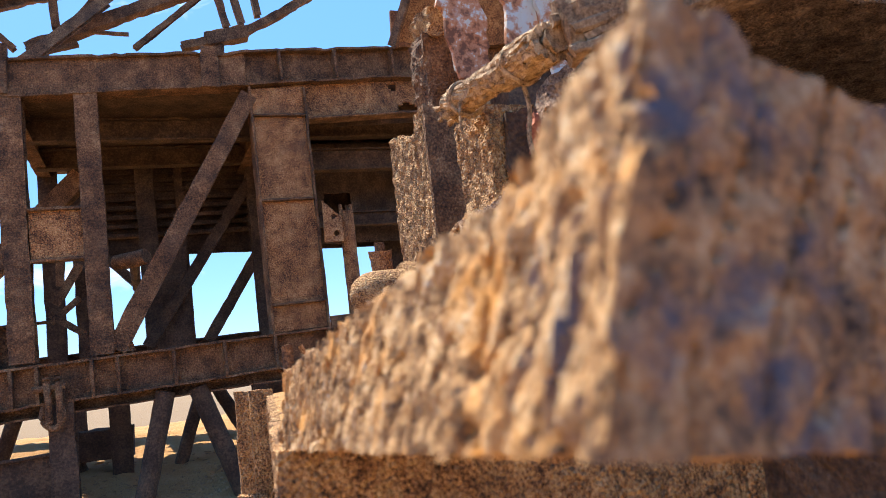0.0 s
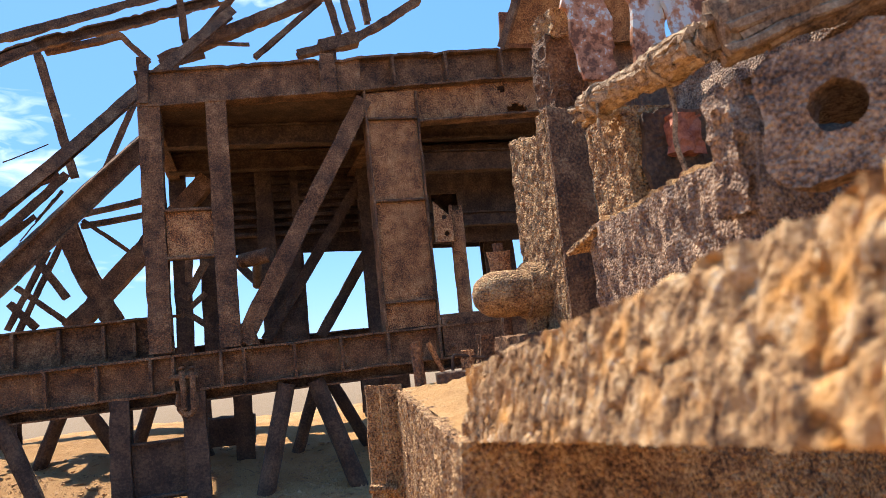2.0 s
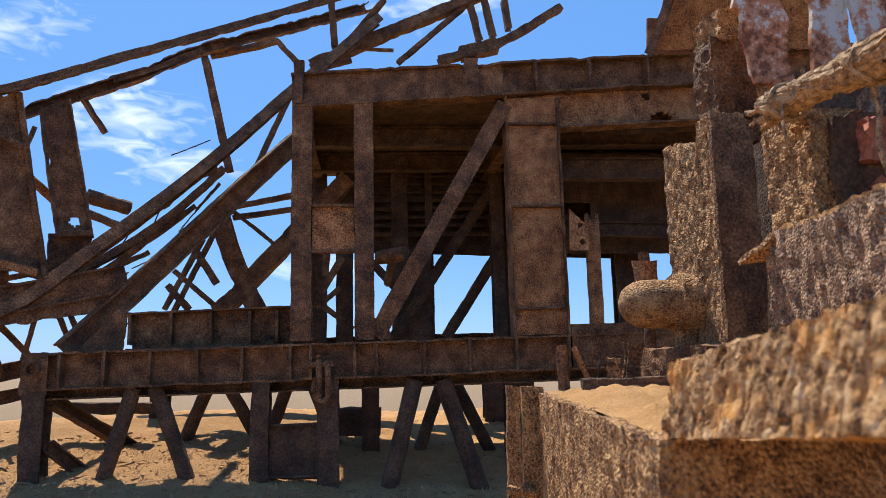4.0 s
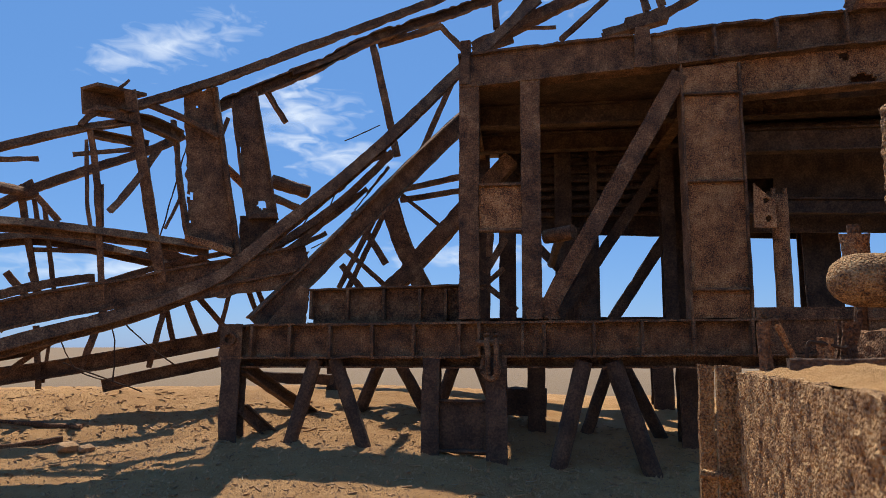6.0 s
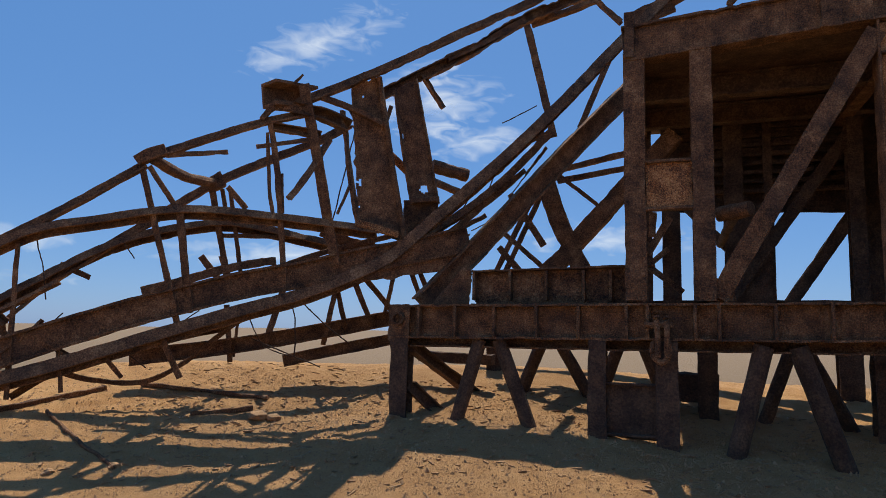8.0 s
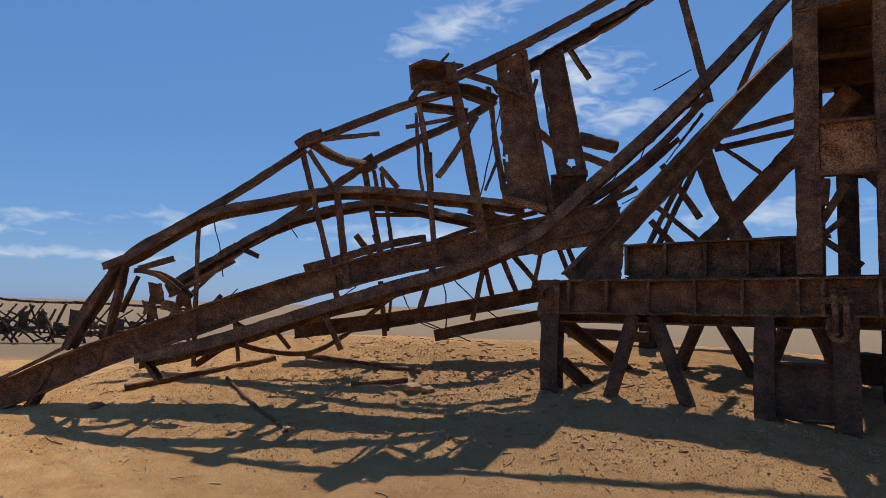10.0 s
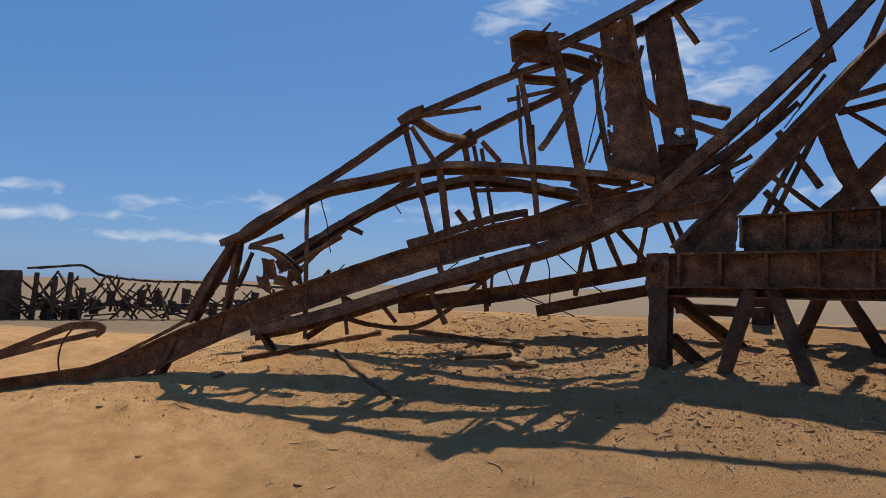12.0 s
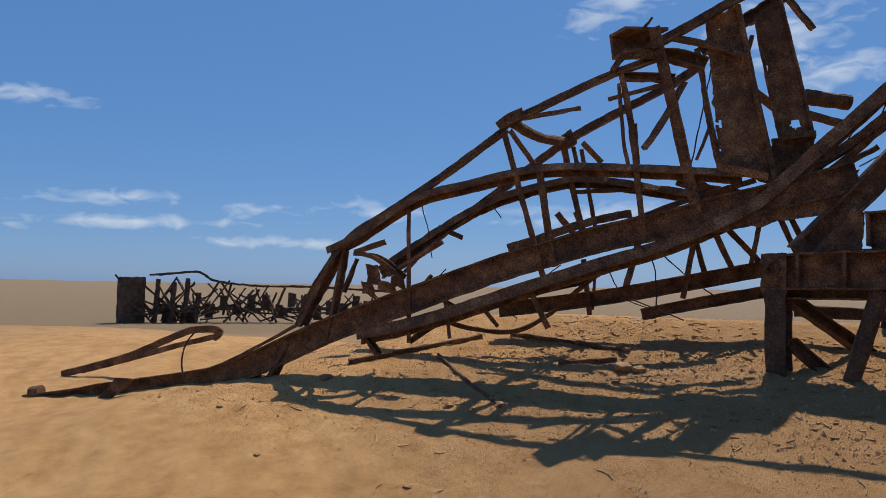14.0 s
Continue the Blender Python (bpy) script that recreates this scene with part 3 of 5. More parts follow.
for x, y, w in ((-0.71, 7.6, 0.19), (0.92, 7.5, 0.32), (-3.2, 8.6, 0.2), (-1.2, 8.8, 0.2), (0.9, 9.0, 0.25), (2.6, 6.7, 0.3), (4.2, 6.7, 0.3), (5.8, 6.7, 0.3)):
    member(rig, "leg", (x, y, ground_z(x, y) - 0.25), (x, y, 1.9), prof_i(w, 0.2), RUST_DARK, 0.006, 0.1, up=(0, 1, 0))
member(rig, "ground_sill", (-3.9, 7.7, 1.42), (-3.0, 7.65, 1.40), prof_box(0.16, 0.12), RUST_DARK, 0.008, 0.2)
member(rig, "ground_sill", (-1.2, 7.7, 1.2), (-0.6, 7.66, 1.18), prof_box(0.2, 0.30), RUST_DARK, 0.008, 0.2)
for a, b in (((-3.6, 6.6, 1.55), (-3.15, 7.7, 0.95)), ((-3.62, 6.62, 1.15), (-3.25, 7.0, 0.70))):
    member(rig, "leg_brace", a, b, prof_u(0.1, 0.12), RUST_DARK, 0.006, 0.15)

# cast hook hanging on its pin at the girder
hook = thing("lifting_hook", "heavy rusted cast hook hanging on a girder pin", "hook")
member(hook, "pin", (-1.30, FRONT - 0.06, 1.80), (-1.06, FRONT - 0.06, 1.81), prof_o(0.028, 10), RUST, 0.003, 0.0)
member(hook, "bracket", (-1.16, FRONT - 0.04, 1.76), (-1.16, FRONT + 0.02, 1.78), prof_box(0.10, 0.14), RUST, 0.004, 0.1, step=0.03)
for dx in (-0.035, 0.045):
    member(hook, "shank", [(-1.16 + dx, FRONT - 0.07, 1.90), (-1.15 + dx, FRONT - 0.10, 1.76), (-1.15 + dx, FRONT - 0.09, 1.52)], None, prof_box(0.05, 0.07, 0.015), RUST, 0.008, 0.15, step=0.04)
member(hook, "shackle", [(-1.22, FRONT - 0.08, 1.66), (-1.23, FRONT - 0.09, 1.54), (-1.15, FRONT - 0.09, 1.47), (-1.09, FRONT - 0.09, 1.55), (-1.10, FRONT - 0.08, 1.66)], None, prof_o(0.026, 8), RUST, 0.004, 0.0, step=0.03)

# ---- the fallen mast ----
mast = thing("fallen_mast", "collapsed lattice derrick mast of eaten rusty steel", "derrick mast")


def mm(name, pts, prof, mat=RUST, rough=0.0045, eaten=0.3, step=0.06, label="", up=(0, 0, 1)):
    return part(name, sweep(pts, prof, step, up, rough, eaten), mat, mast, label)


# main legs of the mast
mm("main_leg", [(-10.35, 2.06, 0.16), (-9.87, 2.39, 0.25), (-9.56, 2.60, 0.33), (-9.00, 3.00, 0.44), (-8.44, 3.39, 0.57), (-7.99, 3.70, 0.79), (-7.40, 4.10, 1.12), (-6.68, 4.61, 1.46), (-5.95, 5.12, 1.79), (-5.53, 5.41, 1.95), (-5.09, 5.71, 2.11), (-4.64, 6.03, 2.24), (-4.07, 6.42, 2.43), (-3.52, 6.81, 2.60), (-3.15, 7.06, 2.73)], prof_i(0.13, 0.27, 0.024, 0.026), eaten=0.06)
mm("curved_leg", [(-7.12, 4.30, 1.07), (-6.71, 4.59, 1.18), (-6.33, 4.85, 1.32), (-5.93, 5.13, 1.49), (-5.52, 5.42, 1.66), (-5.08, 5.72, 1.84), (-4.63, 6.03, 2.01), (-4.16, 6.36, 2.25), (-3.87, 6.56, 2.45), (-3.67, 6.70, 2.67), (-3.42, 6.87, 2.96), (-2.89, 7.24, 3.56), (-2.33, 7.63, 4.25), (-1.73, 8.05, 5.05), (-1.36, 8.31, 5.53), (-0.55, 8.87, 6.57)], prof_u(0.124, 0.155, 0.019), eaten=0.08, up=(0.5, -0.7, 0.4))
mm("raking_leg", [(-3.58, 6.76, 1.98), (-3.15, 7.06, 2.52), (-2.61, 7.43, 3.22), (-2.04, 7.83, 3.97), (-1.49, 8.21, 4.66), (-0.84, 8.66, 5.51)], prof_i(0.177, 0.222, 0.022, 0.022), eaten=0.08)
mm("inner_leg", [(-4.19, 6.69, 2.44), (-3.46, 7.20, 2.92), (-2.90, 7.58, 3.46), (-2.41, 7.93, 4.11)], prof_u(0.085, 0.085, 0.010), eaten=0.3, up=(0.5, -0.7, 0.4))
mm("inner_leg", [(-4.29, 6.62, 2.34), (-3.56, 7.12, 2.70), (-3.07, 7.46, 3.19), (-2.67, 7.74, 3.62)], prof_box(0.031, 0.078, 0.006), eaten=0.5)
part("knee_plate", plate((-4.40, 6.19, 2.13), (-3.31, 6.95, 2.37), (-3.13, 7.08, 2.78), (-4.17, 6.35, 2.55), 0.03, 0.06, 0.02, 0.008), RUST, mast)
mm("upper_chord", [(-7.68, 3.91, 1.17), (-7.59, 3.98, 1.47), (-7.47, 4.06, 1.72), (-7.23, 4.22, 2.11), (-6.90, 4.46, 2.38), (-6.51, 4.73, 2.69), (-6.22, 4.92, 2.93), (-5.87, 5.17, 3.25)], prof_l(0.088, 0.088, 0.018), eaten=0.12)
mm("upper_chord", [(-5.84, 5.19, 3.32), (-5.37, 5.52, 3.59), (-4.97, 5.80, 3.80), (-4.62, 6.04, 3.94)], prof_l(0.087, 0.087, 0.017), eaten=0.12)
mm("upper_chord", [(-4.70, 5.98, 4.04), (-3.97, 6.49, 4.53), (-3.35, 6.92, 5.00), (-2.68, 7.39, 5.49), (-1.34, 8.32, 6.50), (0.10, 9.32, 7.56)], prof_l(0.104, 0.104, 0.021), eaten=0.35)
mm("upper_chord", [(-7.89, 5.23, 1.74), (-7.50, 5.50, 2.05), (-7.09, 5.78, 2.42), (-6.67, 6.07, 2.80), (-6.06, 6.50, 3.36), (-5.51, 6.88, 3.73), (-5.07, 7.19, 4.01), (-4.79, 7.38, 4.24)], prof_l(0.106, 0.106, 0.021), eaten=0.2)
mm("upper_chord", [(-4.79, 7.38, 4.40), (-4.15, 7.83, 4.91), (-3.53, 8.26, 5.39), (-2.88, 8.71, 5.97), (-2.04, 9.29, 6.54), (-0.69, 10.23, 7.49)], prof_u(0.145, 0.145, 0.017), eaten=0.5, step=0.04)
mm("chord_splice", [(-3.78, 8.08, 5.25), (-3.34, 8.39, 5.57), (-2.88, 8.71, 5.97)], prof_box(0.090, 0.090, 0.006), eaten=0.6, step=0.035)
mm("mid_chord", [(-7.41, 4.10, 1.95), (-7.16, 4.28, 2.10), (-6.79, 4.53, 2.39), (-6.54, 4.70, 2.54), (-6.20, 4.94, 2.64), (-5.57, 5.38, 2.80), (-4.85, 5.88, 2.79), (-3.98, 6.49, 2.72)], prof_u(0.081, 0.136, 0.016), eaten=0.1, up=(0.5, -0.7, 0.4))
mm("mid_chord", [(-7.89, 5.23, 1.79), (-7.50, 5.50, 2.11), (-7.05, 5.81, 2.45), (-6.67, 6.08, 2.67), (-6.06, 6.50, 2.86), (-5.69, 6.75, 2.85), (-5.03, 7.22, 2.72), (-4.57, 7.53, 2.61)], prof_u(0.087, 0.145, 0.017), eaten=0.25, up=(0.5, -0.7, 0.4))
mm("rail", [(-5.98, 6.55, 2.75), (-5.09, 7.17, 2.79)], prof_box(0.048, 0.048, 0.006), eaten=0.2)
mm("rail", [(-5.09, 6.44, 2.37), (-4.74, 6.68, 2.54), (-4.11, 7.12, 2.78)], prof_box(0.063, 0.063, 0.006), eaten=0.3)
mm("back_leg", [(-6.69, 6.06, 1.35), (-5.74, 6.72, 1.51), (-4.94, 7.28, 1.70), (-4.15, 7.83, 1.90)], prof_i(0.127, 0.182, 0.018, 0.018), eaten=0.06)
mm("back_leg", [(-5.34, 7.00, 1.33), (-4.88, 7.32, 1.46), (-4.14, 7.83, 1.64)], prof_i(0.094, 0.135, 0.013, 0.013), eaten=0.06)
mm("torn_strip", [(-6.23, 5.65, 2.05), (-5.91, 5.87, 2.17), (-5.59, 6.10, 2.31), (-5.30, 6.30, 2.40), (-5.14, 6.41, 2.43)], prof_box(0.027, 0.091, 0.006), eaten=0.5, step=0.04)
mm("slack_bar", [(-6.85, 5.22, 1.26), (-6.59, 5.40, 1.16), (-6.18, 5.68, 1.13), (-5.87, 5.90, 1.31), (-5.56, 6.12, 1.64), (-5.32, 6.28, 1.86)], prof_box(0.027, 0.053, 0.006), eaten=0.2)
mm("fallen_bar", [(-7.13, 5.02, 0.98), (-6.77, 5.28, 1.26), (-6.20, 5.67, 1.50), (-5.51, 6.15, 1.70)], prof_u(0.070, 0.070, 0.008), eaten=0.2)
# battens between the chords
mm("batten", [(-5.87, 5.17, 3.19), (-5.54, 5.40, 1.74)], prof_l(0.066, 0.066, 0.013), eaten=0.2, step=0.05, up=(0, 1, 0))
mm("batten", [(-5.58, 5.37, 2.88), (-5.45, 5.46, 1.83)], prof_l(0.083, 0.083, 0.017), eaten=0.2, step=0.05, up=(0, 1, 0))
mm("batten", [(-4.65, 6.02, 4.23), (-4.49, 6.13, 3.36), (-4.32, 6.25, 2.36)], prof_l(0.112, 0.112, 0.022), eaten=0.2, step=0.05, up=(0, 1, 0))
mm("batten", [(-4.92, 5.83, 3.79), (-4.84, 5.89, 3.27), (-4.74, 5.96, 2.16)], prof_l(0.064, 0.064, 0.013), eaten=0.2, step=0.05, up=(0, 1, 0))
mm("batten", [(-6.69, 4.60, 2.41), (-6.67, 4.62, 1.02)], prof_l(0.052, 0.052, 0.010), eaten=0.2, step=0.05, up=(0, 1, 0))
mm("batten", [(-5.83, 5.20, 3.23), (-5.59, 5.36, 2.82)], prof_l(0.056, 0.056, 0.011), eaten=0.2, step=0.05, up=(0, 1, 0))
mm("batten", [(-5.23, 5.62, 3.09), (-5.07, 5.72, 2.88)], prof_l(0.057, 0.057, 0.011), eaten=0.2, step=0.05, up=(0, 1, 0))
mm("batten", [(-4.42, 6.18, 3.66), (-4.58, 6.07, 3.29), (-4.74, 5.96, 3.00)], prof_l(0.076, 0.076, 0.015), eaten=0.2, step=0.05, up=(0, 1, 0))
mm("batten", [(-4.23, 6.31, 3.22), (-4.33, 6.24, 2.89)], prof_l(0.035, 0.035, 0.008), eaten=0.2, step=0.05, up=(0, 1, 0))
mm("batten", [(-4.94, 5.82, 3.68), (-4.90, 5.85, 3.09), (-4.86, 5.87, 2.84)], prof_l(0.040, 0.040, 0.008), eaten=0.2, step=0.05, up=(0, 1, 0))
mm("batten", [(-4.81, 5.91, 3.27), (-4.78, 5.92, 2.86)], prof_l(0.035, 0.035, 0.008), eaten=0.2, step=0.05, up=(0, 1, 0))
mm("batten", [(-5.64, 5.33, 1.58), (-5.49, 5.43, 1.22)], prof_l(0.065, 0.065, 0.013), eaten=0.2, step=0.05, up=(0, 1, 0))
mm("batten", [(-6.03, 5.06, 1.39), (-5.91, 5.14, 1.22)], prof_l(0.048, 0.048, 0.010), eaten=0.2, step=0.05, up=(0, 1, 0))
mm("batten", [(-6.36, 4.83, 1.48), (-6.31, 4.86, 1.08)], prof_l(0.047, 0.047, 0.009), eaten=0.2, step=0.05, up=(0, 1, 0))
mm("lattice_bar", [(-6.08, 6.49, 3.36), (-5.87, 6.63, 2.21)], prof_l(0.079, 0.079, 0.016), eaten=0.2, step=0.05, up=(0, 1, 0))
mm("lattice_bar", [(-5.98, 6.56, 3.29), (-5.93, 6.59, 3.01)], prof_l(0.053, 0.053, 0.011), eaten=0.2, step=0.05, up=(0, 1, 0))
mm("lattice_bar", [(-5.90, 6.61, 3.26), (-5.76, 6.71, 2.29)], prof_l(0.053, 0.053, 0.011), eaten=0.2, step=0.05, up=(0, 1, 0))
mm("lattice_bar", [(-6.13, 6.45, 2.51), (-5.93, 6.59, 2.21)], prof_l(0.079, 0.079, 0.016), eaten=0.2, step=0.05, up=(0, 1, 0))
mm("lattice_bar", [(-5.93, 6.59, 2.21), (-6.13, 6.45, 1.88)], prof_l(0.032, 0.032, 0.008), eaten=0.2, step=0.05, up=(0, 1, 0))
mm("lattice_bar", [(-5.95, 6.57, 2.52), (-5.82, 6.66, 2.16)], prof_l(0.066, 0.066, 0.013), eaten=0.2, step=0.05, up=(0, 1, 0))
mm("lattice_bar", [(-5.35, 6.99, 2.19), (-5.51, 6.88, 1.48)], prof_l(0.079, 0.079, 0.016), eaten=0.2, step=0.05, up=(0, 1, 0))
mm("lattice_bar", [(-4.82, 7.36, 2.42), (-4.96, 7.26, 1.52)], prof_l(0.067, 0.067, 0.013), eaten=0.2, step=0.05, up=(0, 1, 0))
mm("lattice_bar", [(-4.88, 7.32, 2.35), (-4.75, 7.41, 1.73)], prof_l(0.061, 0.061, 0.012), eaten=0.2, step=0.05, up=(0, 1, 0))
mm("lattice_bar", [(-4.71, 7.43, 2.39), (-4.50, 7.58, 1.80)], prof_l(0.069, 0.069, 0.014), eaten=0.2, step=0.05, up=(0, 1, 0))
mm("lattice_bar", [(-4.59, 7.52, 2.36), (-4.27, 7.74, 1.93)], prof_l(0.069, 0.069, 0.014), eaten=0.2, step=0.05, up=(0, 1, 0))
mm("lattice_bar", [(-4.26, 7.75, 2.52), (-4.37, 7.68, 1.86)], prof_l(0.055, 0.055, 0.011), eaten=0.2, step=0.05, up=(0, 1, 0))
mm("lattice_bar", [(-5.87, 6.63, 1.96), (-5.81, 6.67, 1.31)], prof_l(0.065, 0.065, 0.013), eaten=0.2, step=0.05, up=(0, 1, 0))
mm("lattice_bar", [(-5.76, 6.71, 1.94), (-5.79, 6.69, 1.37)], prof_l(0.039, 0.039, 0.008), eaten=0.2, step=0.05, up=(0, 1, 0))
mm("lattice_bar", [(-4.16, 7.82, 2.60), (-3.93, 7.98, 1.92)], prof_l(0.063, 0.063, 0.013), eaten=0.2, step=0.05, up=(0, 1, 0))
mm("lattice_bar", [(-4.07, 7.88, 2.60), (-3.84, 8.04, 1.98)], prof_l(0.063, 0.063, 0.013), eaten=0.2, step=0.05, up=(0, 1, 0))
mm("lattice_bar", [(-7.30, 5.63, 2.34), (-7.06, 5.81, 2.21)], prof_l(0.063, 0.063, 0.013), eaten=0.2, step=0.05, up=(0, 1, 0))
mm("lattice_bar", [(-8.17, 5.03, 2.02), (-7.85, 5.26, 2.15)], prof_l(0.055, 0.055, 0.011), eaten=0.2, step=0.05, up=(0, 1, 0))
mm("lattice_bar", [(-7.09, 5.78, 2.45), (-7.70, 5.36, 1.70)], prof_l(0.049, 0.049, 0.010), eaten=0.2, step=0.05, up=(0, 1, 0))
mm("cross_tube", [(-5.82, 5.21, 3.31), (-5.97, 5.83, 3.29), (-6.05, 6.50, 3.35)], prof_o(0.058, 10), eaten=0.2)
mm("knot_lug", [(-5.93, 5.13, 3.26), (-5.84, 5.19, 3.34), (-5.72, 5.27, 3.40)], prof_box(0.112, 0.112, 0.006), eaten=0.5, step=0.03)
mm("knot_lug", [(-6.11, 6.46, 3.33), (-5.98, 6.55, 3.41)], prof_box(0.173, 0.173, 0.006), eaten=0.5, step=0.03)
mm("torn_rail", [(-5.72, 5.27, 3.35), (-5.25, 5.60, 3.44)], prof_box(0.026, 0.051, 0.006), eaten=0.3, step=0.04)
mm("torn_rail", [(-5.03, 5.75, 3.52), (-4.50, 6.12, 3.68)], prof_box(0.024, 0.047, 0.006), eaten=0.3, step=0.04)
mm("cross_rail", [(-4.92, 5.83, 3.75), (-4.50, 6.12, 3.71)], prof_u(0.083, 0.083, 0.010), eaten=0.3, step=0.04)
mm("twisted_bar", [(-4.75, 6.68, 2.80), (-4.43, 6.90, 2.66), (-4.05, 7.16, 2.59)], prof_box(0.042, 0.141, 0.006), eaten=0.5, step=0.04)
mm("cross_tube", [(-4.16, 7.09, 3.76), (-3.91, 7.27, 3.51)], prof_o(0.049, 10), RUST_PANEL, eaten=0.2, label="orange rust tube")
mm("cross_tube", [(-3.71, 7.40, 3.65), (-3.52, 7.53, 3.61), (-3.35, 7.65, 3.57)], prof_o(0.080, 10), eaten=0.2)
mm("cross_tube", [(-3.78, 7.35, 3.49), (-3.42, 7.60, 3.36)], prof_o(0.047, 10), eaten=0.2)
# tall plates with torn edges
part("tall_plate", plate((-4.19, 6.44, 2.79), (-3.78, 6.72, 2.65), (-4.05, 6.54, 4.46), (-4.30, 6.36, 4.34), 0.03, 0.035, 0.03, 0.010, holes=0.12), RUST, mast)
mm("plate_flange", [(-4.34, 6.28, 4.01), (-4.26, 6.34, 3.34), (-4.17, 6.41, 2.79)], prof_box(0.042, 0.084, 0.006), eaten=0.4, step=0.04, up=(0, 1, 0))
mm("plate_flange", [(-4.03, 6.50, 4.44), (-3.90, 6.59, 3.56), (-3.75, 6.69, 2.65)], prof_box(0.049, 0.049, 0.006), eaten=0.15, step=0.05, up=(0, 1, 0))
mm("plate_rim", [(-4.16, 6.31, 2.81), (-3.99, 6.43, 2.77), (-3.79, 6.57, 2.71)], prof_box(0.071, 0.071, 0.006), RUST_PANEL, eaten=0.4, step=0.04)
part("tall_plate", plate((-3.84, 7.08, 3.14), (-3.58, 7.26, 3.17), (-3.83, 7.09, 4.62), (-4.03, 6.95, 4.47), 0.03, 0.022, 0.03, 0.010, cut=lambda p: (p - Vector((-3.72, 7.16, 3.32))).length < 0.052), RUST, mast)
mm("plate_flange", [(-4.02, 6.92, 4.46), (-3.94, 6.98, 3.86), (-3.83, 7.06, 3.14)], prof_box(0.029, 0.058, 0.006), eaten=0.35, step=0.05, up=(0, 1, 0))
mm("plate_flange", [(-3.82, 7.07, 4.61), (-3.68, 7.16, 3.82), (-3.57, 7.24, 3.16)], prof_box(0.027, 0.045, 0.006), eaten=0.15, step=0.05, up=(0, 1, 0))
part("seat_plate", plate((-3.89, 7.00, 2.69), (-3.62, 7.18, 2.87), (-3.56, 7.22, 3.17), (-3.90, 6.99, 3.17), 0.05, 0.05, 0.015), RUST, mast)
mm("plate_shelf", [(-3.79, 6.97, 3.15), (-3.54, 7.14, 3.19)], prof_box(0.115, 0.057, 0.006), eaten=0.2, step=0.05)
mm("hanging_bar", [(-4.04, 7.90, 5.00), (-3.80, 8.07, 4.59)], prof_l(0.080, 0.080, 0.016), eaten=0.4, step=0.04)
mm("plate_tie", [(-4.01, 6.81, 4.21), (-4.09, 6.75, 3.87)], prof_box(0.044, 0.044, 0.006), eaten=0.2)
# open box bracket at the top of the plates
mm("box_bracket", [(-4.95, 5.81, 4.09), (-4.74, 6.31, 4.17)], prof_u(0.259, 0.259, 0.031), eaten=0.1, step=0.04)
part("bracket_end", plate((-4.86, 5.87, 3.93), (-4.66, 6.01, 3.93), (-4.67, 6.00, 4.03), (-4.91, 5.83, 4.04), 0.02, 0.05, 0.01), RUST, mast)
mm("bracket_toe", [(-5.00, 5.78, 3.81), (-4.94, 5.82, 3.92), (-4.88, 5.86, 3.99)], prof_box(0.064, 0.064, 0.006), eaten=0.2, step=0.04)
mm("bracket_beam", [(-4.75, 5.95, 3.97), (-4.46, 6.15, 3.92), (-4.26, 6.29, 3.83)], prof_u(0.131, 0.131, 0.016), eaten=0.3, step=0.04)
mm("bracket_beam", [(-4.51, 6.11, 4.12), (-4.21, 6.32, 4.02), (-3.97, 6.49, 3.90)], prof_box(0.060, 0.060, 0.006), eaten=0.2, step=0.04)
mm("bracket_spike", [(-4.75, 5.95, 4.23), (-4.68, 6.00, 4.34)], prof_box(0.030, 0.030, 0.006), eaten=0.4, step=0.03)
# braces behind the post, towards the far side
mm("lattice_brace", [(-2.55, 8.60, 2.46), (-1.56, 8.60, 3.54), (-0.97, 8.60, 4.18)], prof_u(0.212, 0.235, 0.028), eaten=0.2, step=0.06, up=(0, 1, 0))
mm("lattice_brace", [(-2.59, 8.60, 3.76), (-2.40, 8.60, 3.16), (-2.10, 8.60, 2.51)], prof_u(0.218, 0.243, 0.029), eaten=0.2, step=0.06, up=(0, 1, 0))
mm("lattice_brace", [(-2.42, 8.60, 3.81), (-1.52, 8.60, 3.99)], prof_u(0.069, 0.077, 0.009), eaten=0.2, step=0.06, up=(0, 1, 0))
mm("lattice_brace", [(-2.41, 8.60, 3.67), (-1.52, 8.60, 3.80)], prof_u(0.062, 0.069, 0.008), eaten=0.2, step=0.06, up=(0, 1, 0))
mm("lattice_brace", [(-2.39, 8.60, 3.74), (-1.91, 8.60, 3.34)], prof_u(0.050, 0.056, 0.008), eaten=0.2, step=0.06, up=(0, 1, 0))
mm("lattice_brace", [(-2.82, 8.60, 5.81), (-2.64, 8.60, 5.04), (-2.47, 8.60, 4.27)], prof_u(0.093, 0.103, 0.012), eaten=0.2, step=0.06, up=(0, 1, 0))
mm("lattice_brace", [(-3.03, 8.60, 3.52), (-2.59, 8.60, 2.84)], prof_u(0.084, 0.093, 0.011), eaten=0.2, step=0.06, up=(0, 1, 0))
mm("lattice_brace", [(-2.54, 8.60, 3.68), (-3.09, 8.60, 2.49)], prof_u(0.059, 0.065, 0.008), eaten=0.2, step=0.06, up=(0, 1, 0))
mm("lattice_brace", [(-2.77, 8.60, 3.40), (-3.20, 8.60, 2.52)], prof_u(0.059, 0.066, 0.008), eaten=0.2, step=0.06, up=(0, 1, 0))
mm("lattice_brace", [(-3.10, 8.60, 3.00), (-2.51, 8.60, 2.48)], prof_u(0.064, 0.071, 0.009), eaten=0.2, step=0.06, up=(0, 1, 0))
